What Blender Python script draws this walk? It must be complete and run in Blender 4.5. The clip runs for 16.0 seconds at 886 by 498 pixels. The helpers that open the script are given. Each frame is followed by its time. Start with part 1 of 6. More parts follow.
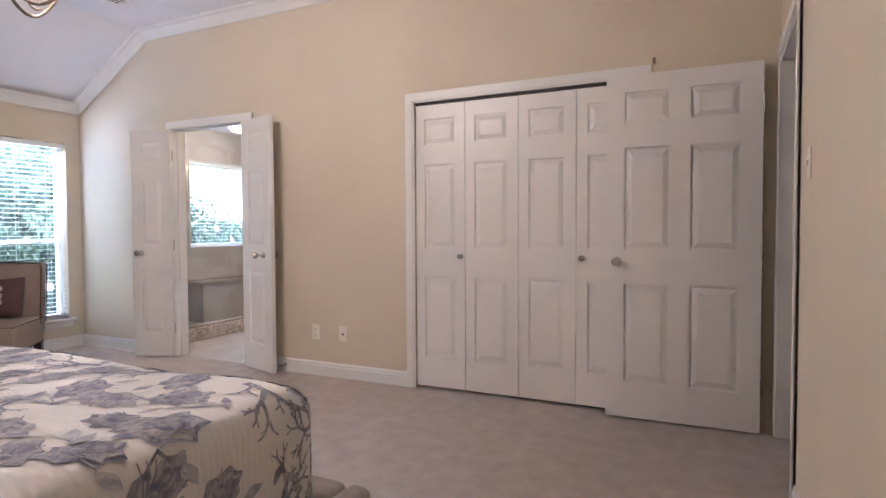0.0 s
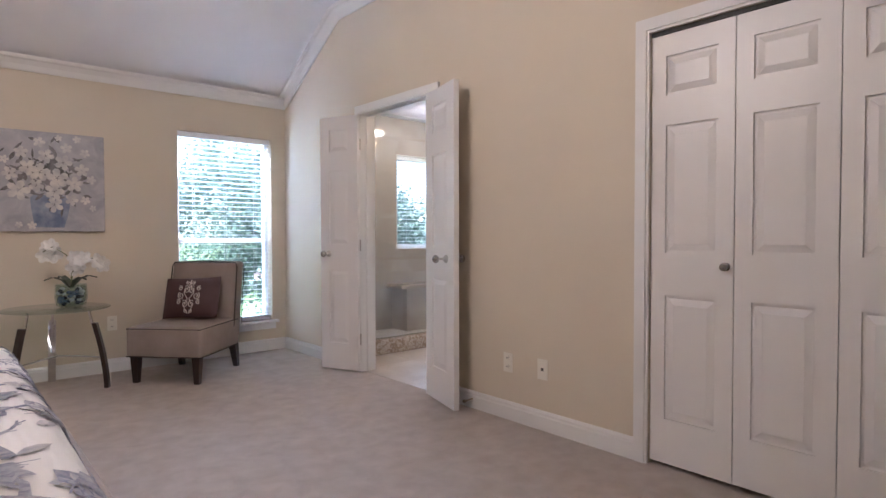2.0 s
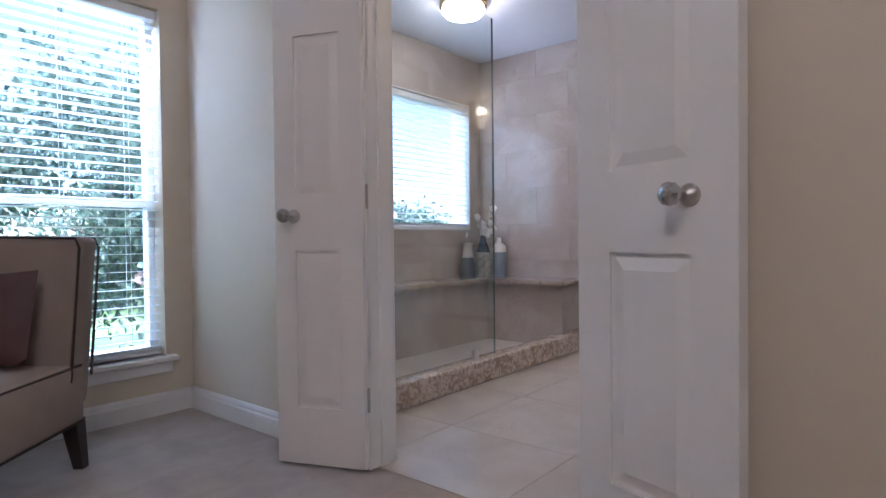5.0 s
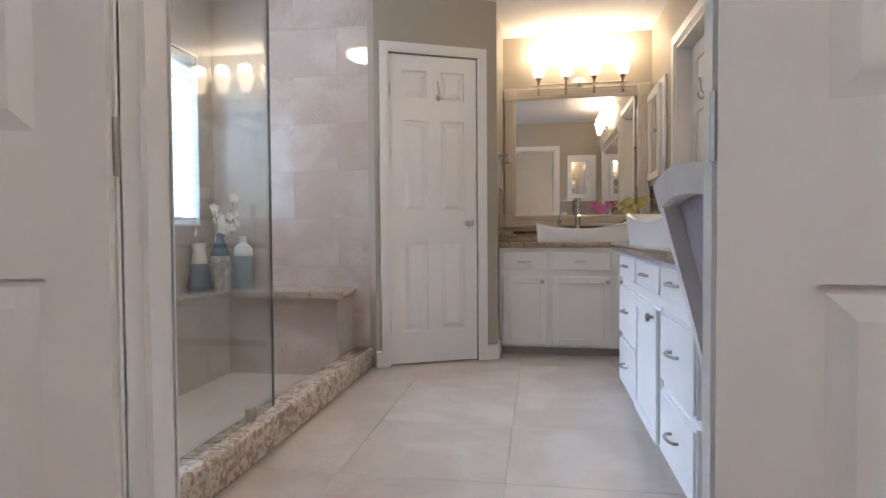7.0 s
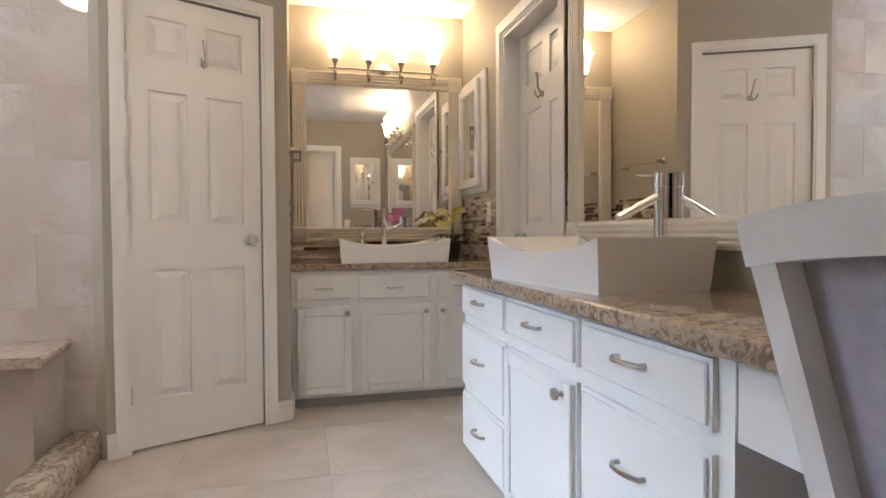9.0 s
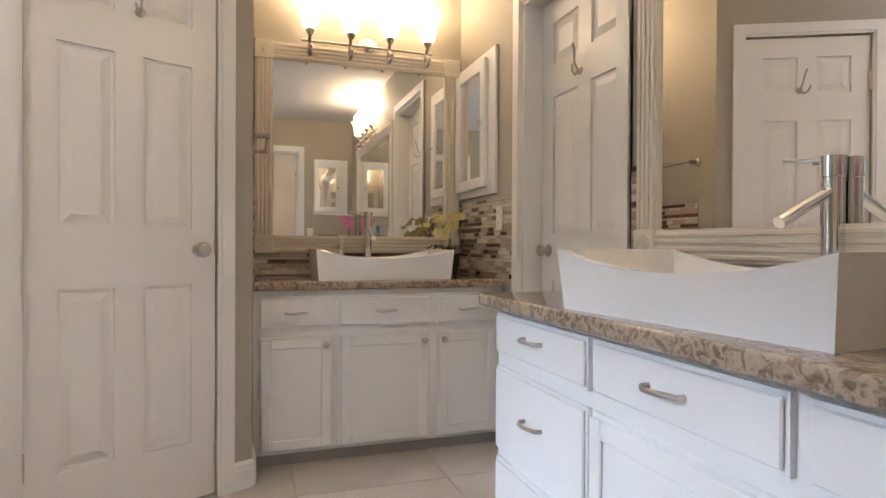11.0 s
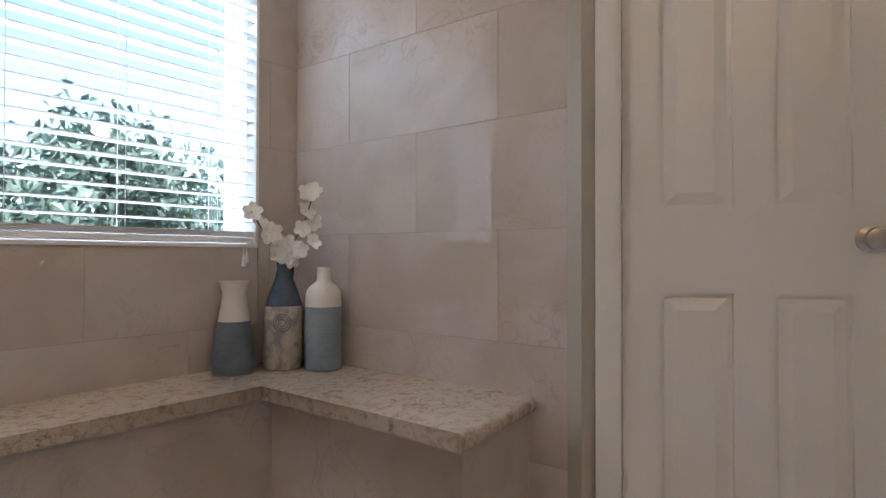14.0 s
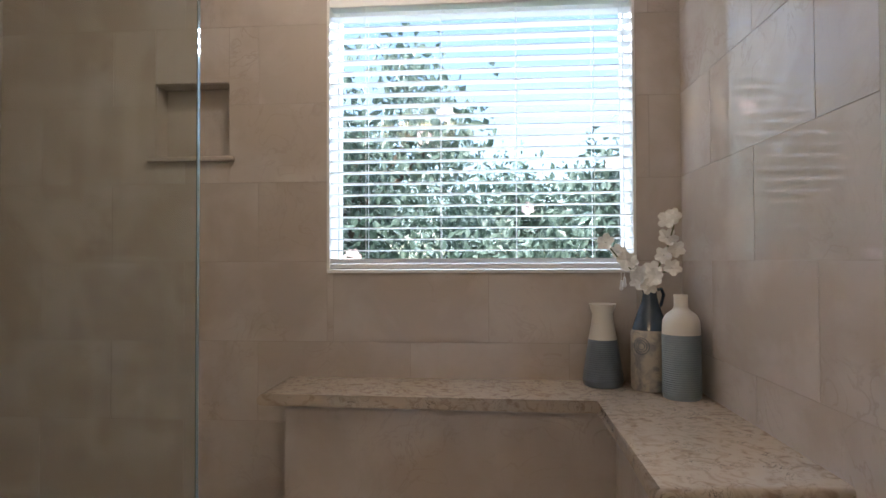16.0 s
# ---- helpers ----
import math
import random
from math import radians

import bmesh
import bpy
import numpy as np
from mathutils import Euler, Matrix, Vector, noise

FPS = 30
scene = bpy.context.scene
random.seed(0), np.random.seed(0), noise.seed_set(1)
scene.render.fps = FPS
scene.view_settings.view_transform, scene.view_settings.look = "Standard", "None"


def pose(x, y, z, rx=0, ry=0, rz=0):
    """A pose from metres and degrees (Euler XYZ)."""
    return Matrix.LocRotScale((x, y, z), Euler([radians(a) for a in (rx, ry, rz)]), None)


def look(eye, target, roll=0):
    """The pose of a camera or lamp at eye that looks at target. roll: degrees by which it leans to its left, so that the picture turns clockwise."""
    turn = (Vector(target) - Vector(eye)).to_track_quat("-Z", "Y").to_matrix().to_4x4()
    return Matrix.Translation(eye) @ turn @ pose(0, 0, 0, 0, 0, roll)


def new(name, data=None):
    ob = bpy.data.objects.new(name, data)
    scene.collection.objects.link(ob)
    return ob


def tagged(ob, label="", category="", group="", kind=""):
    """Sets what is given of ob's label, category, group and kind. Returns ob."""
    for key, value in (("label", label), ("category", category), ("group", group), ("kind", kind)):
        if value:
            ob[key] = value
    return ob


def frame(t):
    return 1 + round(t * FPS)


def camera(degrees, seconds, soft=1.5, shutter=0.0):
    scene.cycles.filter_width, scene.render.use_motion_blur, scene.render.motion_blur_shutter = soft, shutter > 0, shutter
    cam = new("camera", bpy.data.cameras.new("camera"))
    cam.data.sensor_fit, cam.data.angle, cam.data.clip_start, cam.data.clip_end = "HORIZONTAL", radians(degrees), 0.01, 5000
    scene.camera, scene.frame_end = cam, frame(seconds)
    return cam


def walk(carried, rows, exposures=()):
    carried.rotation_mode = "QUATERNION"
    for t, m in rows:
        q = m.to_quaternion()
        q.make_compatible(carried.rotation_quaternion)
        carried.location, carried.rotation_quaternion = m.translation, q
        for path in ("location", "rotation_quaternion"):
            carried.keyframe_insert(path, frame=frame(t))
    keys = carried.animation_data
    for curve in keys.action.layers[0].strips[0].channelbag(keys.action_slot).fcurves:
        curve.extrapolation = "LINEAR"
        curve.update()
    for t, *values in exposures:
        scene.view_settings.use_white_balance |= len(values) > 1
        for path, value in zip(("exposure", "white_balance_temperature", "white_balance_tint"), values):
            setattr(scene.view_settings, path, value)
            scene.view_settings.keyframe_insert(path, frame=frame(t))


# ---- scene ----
cam = camera(74.9, 16.0)
PATH = [
    (0, (0.178, 0.328, 1.142), (1.978, 1.198, 1.074), -0.3),
    (0.5, (0.258, 0.375, 1.109), (1.905, 1.508, 1.056), -0.2),
    (1, (0.495, 0.502, 1.107), (1.987, 1.832, 1.056), -0.2),
    (1.5, (0.867, 0.667, 1.11), (2.255, 2.106, 1.062), -0.1),
    (2, (1.287, 0.891, 1.095), (2.603, 2.396, 1.046), -0.1),
    (2.5, (1.648, 1.192, 1.089), (2.922, 2.733, 1.037), -0.1),
    (3, (1.931, 1.539, 1.035), (3.173, 3.106, 0.982), -0.2),
    (3.2, (2.011, 1.705, 1.005), (3.248, 3.275, 0.955), -0.0),
    (5.3, (2.419, 3.441, 0.849), (4.059, 4.586, 0.819), -0.4),
    (5.5, (2.468, 3.58, 0.849), (4.174, 4.623, 0.822), -0.2),
    (6, (2.647, 3.823, 0.818), (4.467, 4.651, 0.791), -0.4),
    (6.5, (2.833, 3.977, 0.843), (4.737, 4.588, 0.801), -0.4),
    (7, (3.019, 4.146, 0.877), (4.992, 4.469, 0.82), -0.4),
    (7.5, (3.251, 4.232, 0.893), (5.248, 4.317, 0.834), -0.4),
    (8, (3.484, 4.296, 0.922), (5.48, 4.188, 0.861), -0.4),
    (8.5, (3.705, 4.357, 0.954), (5.68, 4.052, 0.891), -0.3),
    (9, (3.902, 4.367, 0.967), (5.843, 3.887, 0.914), -0.3),
    (9.2, (3.966, 4.367, 0.969), (5.895, 3.84, 0.92), -0.3),
    (11.3, (4.656, 4.464, 0.961), (6.554, 3.832, 0.949), 0.3),
    (11.5, (4.691, 4.516, 0.962), (6.613, 3.963, 0.949), -0.1),
    (12, (4.766, 4.581, 0.935), (6.758, 4.4, 0.938), -0.2),
    (12.5, (4.863, 4.597, 0.947), (6.849, 4.836, 0.951), -0.2),
    (13, (4.977, 4.556, 0.951), (6.883, 5.162, 0.95), -0.1),
    (13.5, (5.129, 4.565, 0.915), (6.898, 5.499, 0.913), -0.1),
    (14, (5.283, 4.573, 0.903), (6.868, 5.793, 0.926), 0.1),
    (14.5, (5.362, 4.482, 0.927), (6.709, 5.96, 0.955), 0.7),
    (15, (5.463, 4.311, 0.953), (6.446, 6.053, 0.968), 0.2),
    (15.5, (5.651, 4.176, 0.984), (6.087, 6.128, 1.003), -0.0),
    (16, (5.936, 4.114, 0.977), (5.783, 6.108, 1.017), -0.2),
]
walk(cam, [(t, look(eye, target, roll)) for t, eye, target, roll in PATH],
     [(0, 2.5, 5500, 21), (1.5, 2.25, 5450, 21), (3, 2.22, 5400, 20), (5.4, 1.75, 5100, 20), (6, 2.15, 5350, 18), (6.5, 2.25, 5500, 16), (7.5, 2.2, 5250, 14), (9, 2.35, 5850, 14), (11.5, 2.35, 5950, 14), (12.5, 2.4, 6150, 14), (13.5, 2.1, 6000, 16), (14.5, 1.3, 5950, 16), (16, 1.5, 6200, 15)])
SKY, WIN_W, CHAND_W, VAN_W, DOME_E, SHADE_E = 0.15, 85.0, 4.6, 0.60, 11.0, 1.0

# ---------------- light ----------------
world = bpy.data.worlds.new("sky")
scene.world = world
world.use_nodes = True
wn = world.node_tree.nodes
sky = wn.new("ShaderNodeTexSky")
sky.sky_type = 'NISHITA'
sky.sun_disc = False
sky.sun_elevation = radians(52)
sky.sun_rotation = radians(200)
world.node_tree.links.new(sky.outputs[0], wn["Background"].inputs[0])
wn["Background"].inputs[1].default_value = SKY

sun_data = bpy.data.lights.new("sun", 'SUN')
sun_data.energy, sun_data.angle, sun_data.color = 5.0, radians(0.5), (1.0, 0.95, 0.86)
sun = new("sun", sun_data)
sun.matrix_world = look((-2.0, -6.0, 10.0), (0, 0, 0))


def point_lamp(name, x, y, z, watts, colour, radius):
    d = bpy.data.lights.new(name, 'POINT')
    d.energy, d.color, d.shadow_soft_size = watts, colour, radius
    o = new(name, d)
    o.location = (x, y, z)
    return o


def sky_fill_lamp(name, x, y, z, w, h, watts):
    d = bpy.data.lights.new(name, 'AREA')
    d.shape, d.size, d.size_y, d.energy, d.color = 'RECTANGLE', w, h, watts, (0.74, 0.87, 1.0)
    o = new(name, d)
    o.matrix_world = look((x, y, z), (x, y - 2.0, z - 1.1))
    return o


# unseen area lamps added outside, standing in for daylight through the two windows
sky_fill_lamp("added_sky_fill", 3.26, 6.95, 3.05, 0.9, 0.9, WIN_W * 2.3)
sky_fill_lamp("added_sky_fill", 7.0, 12.6, 5.1, 6.0, 1.8, WIN_W * 13.3)

# ---------------- mesh helpers ----------------


def box(bm, x0, y0, z0, x1, y1, z1, bevel=0.0, seg=1):
    r = bmesh.ops.create_cube(bm, size=1.0)
    vs = r["verts"]
    for v in vs:
        v.co = Vector(((x0 + x1) / 2 + v.co.x * (x1 - x0), (y0 + y1) / 2 + v.co.y * (y1 - y0), (z0 + z1) / 2 + v.co.z * (z1 - z0)))
    if bevel:
        es = list({e for v in vs for e in v.link_edges})
        bmesh.ops.bevel(bm, geom=es, offset=bevel, segments=seg, profile=0.5, affect='EDGES')
    return vs


def cyl(bm, p0, p1, r0, r1=None, seg=16):
    r1 = r0 if r1 is None else r1
    p0, p1 = Vector(p0), Vector(p1)
    q = (p1 - p0).to_track_quat('Z', 'Y')
    a = [bm.verts.new(p0 + q @ Vector((math.cos(k / seg * 2 * math.pi) * r0, math.sin(k / seg * 2 * math.pi) * r0, 0))) for k in range(seg)]
    b = [bm.verts.new(p1 + q @ Vector((math.cos(k / seg * 2 * math.pi) * r1, math.sin(k / seg * 2 * math.pi) * r1, 0))) for k in range(seg)]
    for k in range(seg):
        bm.faces.new((a[k], a[(k + 1) % seg], b[(k + 1) % seg], b[k]))
    bm.faces.new(list(reversed(a)))
    bm.faces.new(b)


def lathe(bm, profile, cx=0, cy=0, cz=0, seg=24, axis='z'):
    rings = []
    for r, z in profile:
        ring = []
        for k in range(seg):
            c, s = math.cos(k / seg * 2 * math.pi) * max(r, 1e-4), math.sin(k / seg * 2 * math.pi) * max(r, 1e-4)
            if axis == 'z':
                co = (cx + c, cy + s, cz + z)
            elif axis == 'x':
                co = (cx + z, cy + c, cz + s)
            else:
                co = (cx + s, cy + z, cz + c)
            ring.append(bm.verts.new(co))
        rings.append(ring)
    for a, b in zip(rings, rings[1:]):
        for k in range(seg):
            bm.faces.new((a[k], a[(k + 1) % seg], b[(k + 1) % seg], b[k]))
    bm.faces.new(list(reversed(rings[0])))
    bm.faces.new(rings[-1])


def tube(bm, pts, r, seg=8, r1=None):
    pts = [Vector(p) for p in pts]
    rings = []
    n = len(pts)
    up = Vector((0.13, 0.31, 0.94))
    for i, p in enumerate(pts):
        d = (pts[min(i + 1, n - 1)] - pts[max(i - 1, 0)]).normalized()
        a = d.cross(up)
        if a.length < 1e-3:
            a = d.cross(Vector((1, 0, 0)))
        a.normalize()
        b = d.cross(a)
        rr = r if r1 is None else r + (r1 - r) * i / (n - 1)
        rings.append([bm.verts.new(p + (a * math.cos(k / seg * 2 * math.pi) + b * math.sin(k / seg * 2 * math.pi)) * rr) for k in range(seg)])
    for a, b in zip(rings, rings[1:]):
        for k in range(seg):
            bm.faces.new((a[k], a[(k + 1) % seg], b[(k + 1) % seg], b[k]))
    bm.faces.new(list(reversed(rings[0])))
    bm.faces.new(rings[-1])


def prism(bm, poly, z0, z1):
    """An upright prism over a polygon in plan."""
    a = [bm.verts.new((x, y, z0)) for x, y in poly]
    b = [bm.verts.new((x, y, z1)) for x, y in poly]
    n = len(poly)
    for k in range(n):
        bm.faces.new((a[k], a[(k + 1) % n], b[(k + 1) % n], b[k]))
    bm.faces.new(list(reversed(a)))
    bm.faces.new(b)


def sweep(bm, profile, p0, p1, out):
    """A moulding: profile of (out from the wall, up) run from p0 to p1."""
    p0, p1, out = Vector(p0), Vector(p1), Vector(out)
    up = out.cross(p1 - p0).normalized()
    if up.z < -0.01:
        up = -up
    a = [bm.verts.new(p0 + out * u + up * v) for u, v in profile]
    b = [bm.verts.new(p1 + out * u + up * v) for u, v in profile]
    n = len(profile)
    for k in range(n):
        bm.faces.new((a[k], a[(k + 1) % n], b[(k + 1) % n], b[k]))
    bm.faces.new(list(reversed(a)))
    bm.faces.new(b)


def finish(name, bm, material, smooth=False):
    bmesh.ops.recalc_face_normals(bm, faces=bm.faces[:])
    me = bpy.data.meshes.new(name)
    bm.to_mesh(me)
    bm.free()
    me.materials.append(material)
    if smooth:
        for p in me.polygons:
            p.use_smooth = True
        me.set_sharp_from_angle(angle=radians(40))
    return me


def part(name, bm, material, parent, label="", smooth=False):
    ob = new(name, finish(name, bm, material, smooth))
    ob.parent = parent
    if label:
        ob["label"] = label
    return ob


def thing(name, m, label, category, group="", kind=""):
    ob = new(name)
    ob.matrix_world = m
    return tagged(ob, label, category, group, kind)


def solid(name, bm, material, label, category, kind="structure", smooth=False):
    return tagged(new(name, finish(name, bm, material, smooth)), label, category, "", kind)


# ---------------- materials ----------------


def mat(name, colour, rough=0.5, metal=0.0, second=None, scale=3.0, blend=(0.35, 0.65), bump=0.0, bump_scale=60.0, detail=6.0, distortion=0.0, spec=0.5, coat=0.0, stretch=None, vary=0.0):
    m = bpy.data.materials.new(name)
    m.use_nodes = True
    nt = m.node_tree
    b = nt.nodes["Principled BSDF"]
    b.inputs["Base Color"].default_value = (*colour, 1)
    b.inputs["Roughness"].default_value = rough
    b.inputs["Metallic"].default_value = metal
    b.inputs["Specular IOR Level"].default_value = spec
    b.inputs["Coat Weight"].default_value = coat
    b.inputs["Coat Roughness"].default_value = 0.015
    tc = nt.nodes.new("ShaderNodeTexCoord")
    src = tc.outputs["Object"]
    if stretch:
        mp = nt.nodes.new("ShaderNodeMapping")
        mp.inputs["Scale"].default_value = stretch
        nt.links.new(src, mp.inputs["Vector"])
        src = mp.outputs[0]
    out = None
    if second:
        n = nt.nodes.new("ShaderNodeTexNoise")
        n.inputs["Scale"].default_value, n.inputs["Detail"].default_value, n.inputs["Distortion"].default_value = scale, detail, distortion
        nt.links.new(src, n.inputs["Vector"])
        r = nt.nodes.new("ShaderNodeValToRGB")
        r.color_ramp.elements[0].position, r.color_ramp.elements[1].position = blend
        r.color_ramp.elements[0].color, r.color_ramp.elements[1].color = (*colour, 1), (*second, 1)
        nt.links.new(n.outputs["Fac"], r.inputs["Fac"])
        out = r.outputs["Color"]
    if vary:
        oi = nt.nodes.new("ShaderNodeObjectInfo")
        mr = nt.nodes.new("ShaderNodeMapRange")
        mr.inputs["To Min"].default_value, mr.inputs["To Max"].default_value = 1 - vary, 1 + vary
        nt.links.new(oi.outputs["Random"], mr.inputs["Value"])
        mx = nt.nodes.new("ShaderNodeMix")
        mx.data_type, mx.blend_type = 'RGBA', 'MULTIPLY'
        mx.inputs[0].default_value = 1.0
        if out:
            nt.links.new(out, mx.inputs[6])
        else:
            mx.inputs[6].default_value = (*colour, 1)
        nt.links.new(mr.outputs[0], mx.inputs[7])
        out = mx.outputs[2]
    if out:
        nt.links.new(out, b.inputs["Base Color"])
    if bump:
        n2 = nt.nodes.new("ShaderNodeTexNoise")
        n2.inputs["Scale"].default_value, n2.inputs["Detail"].default_value = bump_scale, 4.0
        nt.links.new(src, n2.inputs["Vector"])
        bp = nt.nodes.new("ShaderNodeBump")
        bp.inputs["Strength"].default_value, bp.inputs["Distance"].default_value = bump, 0.01
        nt.links.new(n2.outputs["Fac"], bp.inputs["Height"])
        nt.links.new(bp.outputs["Normal"], b.inputs["Normal"])
    return m


def glow(name, colour, strength):
    m = bpy.data.materials.new(name)
    m.use_nodes = True
    b = m.node_tree.nodes["Principled BSDF"]
    b.inputs["Base Color"].default_value = (0.9, 0.88, 0.82, 1)
    b.inputs["Emission Color"].default_value = (*colour, 1)
    b.inputs["Emission Strength"].default_value = strength
    return m


def clear_glass(name, tint=(1, 1, 1), gloss=0.035):
    m = bpy.data.materials.new(name)
    m.use_nodes = True
    nt = m.node_tree
    nt.nodes.remove(nt.nodes["Principled BSDF"])
    t, g, mix, fr, pw, mr = (nt.nodes.new(k) for k in ("ShaderNodeBsdfTransparent", "ShaderNodeBsdfGlossy", "ShaderNodeMixShader", "ShaderNodeLayerWeight", "ShaderNodeMath", "ShaderNodeMapRange"))
    t.inputs[0].default_value = (*tint, 1)
    g.inputs["Roughness"].default_value = 0.0
    fr.inputs["Blend"].default_value = 0.5
    pw.operation = 'POWER'
    pw.inputs[1].default_value = 4.0
    mr.inputs["To Min"].default_value, mr.inputs["To Max"].default_value = gloss, 1.0
    nt.links.new(fr.outputs["Facing"], pw.inputs[0])
    nt.links.new(pw.outputs[0], mr.inputs["Value"])
    nt.links.new(mr.outputs[0], mix.inputs[0])
    nt.links.new(t.outputs[0], mix.inputs[1])
    nt.links.new(g.outputs[0], mix.inputs[2])
    nt.links.new(mix.outputs[0], nt.nodes["Material Output"].inputs[0])
    return m


def stone(name, base, vein, dark, scale, rough, vary=0.0, low=0.42, high=0.60, coat=0.0, vein_scale=1.6, fleck=1.0, swirl=0.4, spec=0.5):
    """A cloudy stone: two noise scales, fine veins and dark flecks."""
    m = mat(name, base, rough, 0, vein, scale, (low, high), 0.004, 30, 10, swirl, spec, coat, None, vary)
    nt = m.node_tree
    b = nt.nodes["Principled BSDF"]
    prev = b.inputs["Base Color"].links[0].from_socket
    tc = [n for n in nt.nodes if n.type == 'TEX_COORD'][0]
    oi = nt.nodes.new("ShaderNodeObjectInfo")
    add = nt.nodes.new("ShaderNodeVectorMath")
    add.operation = 'MULTIPLY_ADD'
    add.inputs[1].default_value = (1, 1, 1)
    sc = nt.nodes.new("ShaderNodeVectorMath")
    sc.operation = 'SCALE'
    sc.inputs[0].default_value = (37, 17, 29)
    nt.links.new(oi.outputs["Random"], sc.inputs["Scale"])
    nt.links.new(tc.outputs["Object"], add.inputs[0])
    nt.links.new(sc.outputs[0], add.inputs[2])
    for n in nt.nodes:
        if n.type == 'TEX_NOISE':
            nt.links.new(add.outputs[0], n.inputs["Vector"])
    n = nt.nodes.new("ShaderNodeTexNoise")
    n.inputs["Scale"].default_value, n.inputs["Detail"].default_value, n.inputs["Distortion"].default_value = scale * vein_scale, 12, 2.2
    nt.links.new(add.outputs[0], n.inputs["Vector"])
    r = nt.nodes.new("ShaderNodeValToRGB")
    e = r.color_ramp.elements
    e[0].position, e[1].position = 0.475, 0.525
    e[0].color = e[1].color = (0, 0, 0, 1)
    mid = e.new(0.5)
    mid.color = (1, 1, 1, 1)
    nt.links.new(n.outputs["Fac"], r.inputs["Fac"])
    big = nt.nodes.new("ShaderNodeTexNoise")
    big.inputs["Scale"].default_value = scale * 0.9
    nt.links.new(add.outputs[0], big.inputs["Vector"])
    mr = nt.nodes.new("ShaderNodeMapRange")
    mr.inputs["From Min"].default_value, mr.inputs["From Max"].default_value = 0.45, 0.7
    nt.links.new(big.outputs["Fac"], mr.inputs["Value"])
    mu = nt.nodes.new("ShaderNodeMath")
    mu.operation = 'MULTIPLY'
    nt.links.new(r.outputs["Color"], mu.inputs[0])
    nt.links.new(mr.outputs[0], mu.inputs[1])
    mx = nt.nodes.new("ShaderNodeMix")
    mx.data_type = 'RGBA'
    soft = nt.nodes.new("ShaderNodeMath")
    soft.operation = 'MULTIPLY'
    soft.inputs[1].default_value = fleck
    nt.links.new(mu.outputs[0], soft.inputs[0])
    nt.links.new(soft.outputs[0], mx.inputs[0])
    nt.links.new(prev, mx.inputs[6])
    mx.inputs[7].default_value = (*dark, 1)
    nt.links.new(mx.outputs[2], b.inputs["Base Color"])
    return m


def quilt_material():
    """Ivory quilted cotton with soft stitched ridges."""
    m = mat("quilt", (0.80, 0.77, 0.74), 0.95, 0, (0.75, 0.72, 0.69), 5.0)
    nt = m.node_tree
    tc = [n for n in nt.nodes if n.type == 'TEX_COORD'][0]
    w = nt.nodes.new("ShaderNodeTexWave")
    w.inputs["Scale"].default_value, w.inputs["Distortion"].default_value, w.inputs["Detail"].default_value = 16.0, 5.0, 3.0
    w.bands_direction = 'X'
    nt.links.new(tc.outputs["UV"], w.inputs["Vector"])
    bp = nt.nodes.new("ShaderNodeBump")
    bp.inputs["Strength"].default_value, bp.inputs["Distance"].default_value = 0.09, 0.01
    nt.links.new(w.outputs["Fac"], bp.inputs["Height"])
    nt.links.new(bp.outputs["Normal"], nt.nodes["Principled BSDF"].inputs["Normal"])
    return m


M_WALL = mat("bedroom_wall_paint", (0.68, 0.60, 0.475), 0.75, 0, (0.655, 0.575, 0.455), 1.3, bump=0.08, bump_scale=140)
M_BATHWALL = mat("bath_wall_paint", (0.42, 0.38, 0.31), 0.6, 0, (0.40, 0.36, 0.295), 1.5, bump=0.08, bump_scale=140)
M_CEIL = mat("ceiling_paint", (0.80, 0.79, 0.80), 0.9, 0, (0.76, 0.755, 0.77), 2.0, bump=0.15, bump_scale=220)
M_TRIM = mat("white_trim_paint", (0.80, 0.785, 0.76), 0.38, 0, (0.77, 0.755, 0.73), 2.0, bump=0.02, bump_scale=80)
M_DOOR = mat("white_door_paint", (0.80, 0.775, 0.75), 0.35, 0, (0.775, 0.75, 0.725), 1.5, bump=0.05, bump_scale=70, stretch=(1, 1, 0.08))
M_CABINET = mat("white_cabinet_paint", (0.82, 0.82, 0.81), 0.35, 0, (0.79, 0.79, 0.785), 3.0, bump=0.02, bump_scale=60)
M_CARPET = mat("carpet_pile", (0.54, 0.46, 0.405), 1.0, 0, (0.64, 0.56, 0.50), 9.0, (0.3, 0.7), 1.0, 320, 10, 0.3, 0.1)
M_TILE = stone("shower_marble", (0.485, 0.415, 0.36), (0.555, 0.495, 0.45), (0.33, 0.25, 0.20), 3.6, 0.03, 0.004, coat=0.0, fleck=0.38, spec=0.62)
M_FLOOR = stone("floor_tile", (0.52, 0.455, 0.39), (0.60, 0.54, 0.48), (0.45, 0.36, 0.29), 3.0, 0.30, 0.012, fleck=0.6)
M_GROUT = mat("grout", (0.44, 0.38, 0.33), 0.9, 0, (0.41, 0.355, 0.31), 30)
M_FLOORGROUT = mat("floor_grout", (0.54, 0.475, 0.41), 0.8, 0, (0.51, 0.445, 0.38), 30)
M_BENCH = stone("bench_granite", (0.52, 0.43, 0.345), (0.34, 0.255, 0.19), (0.07, 0.055, 0.05), 22, 0.12, 0, 0.50, 0.70, 0.3, 1.0, fleck=0.95, swirl=1.6)
M_CURB = stone("curb_granite", (0.58, 0.50, 0.41), (0.36, 0.27, 0.20), (0.08, 0.06, 0.05), 22, 0.18, 0, 0.45, 0.58, 0.2, 1.3, swirl=1.6)
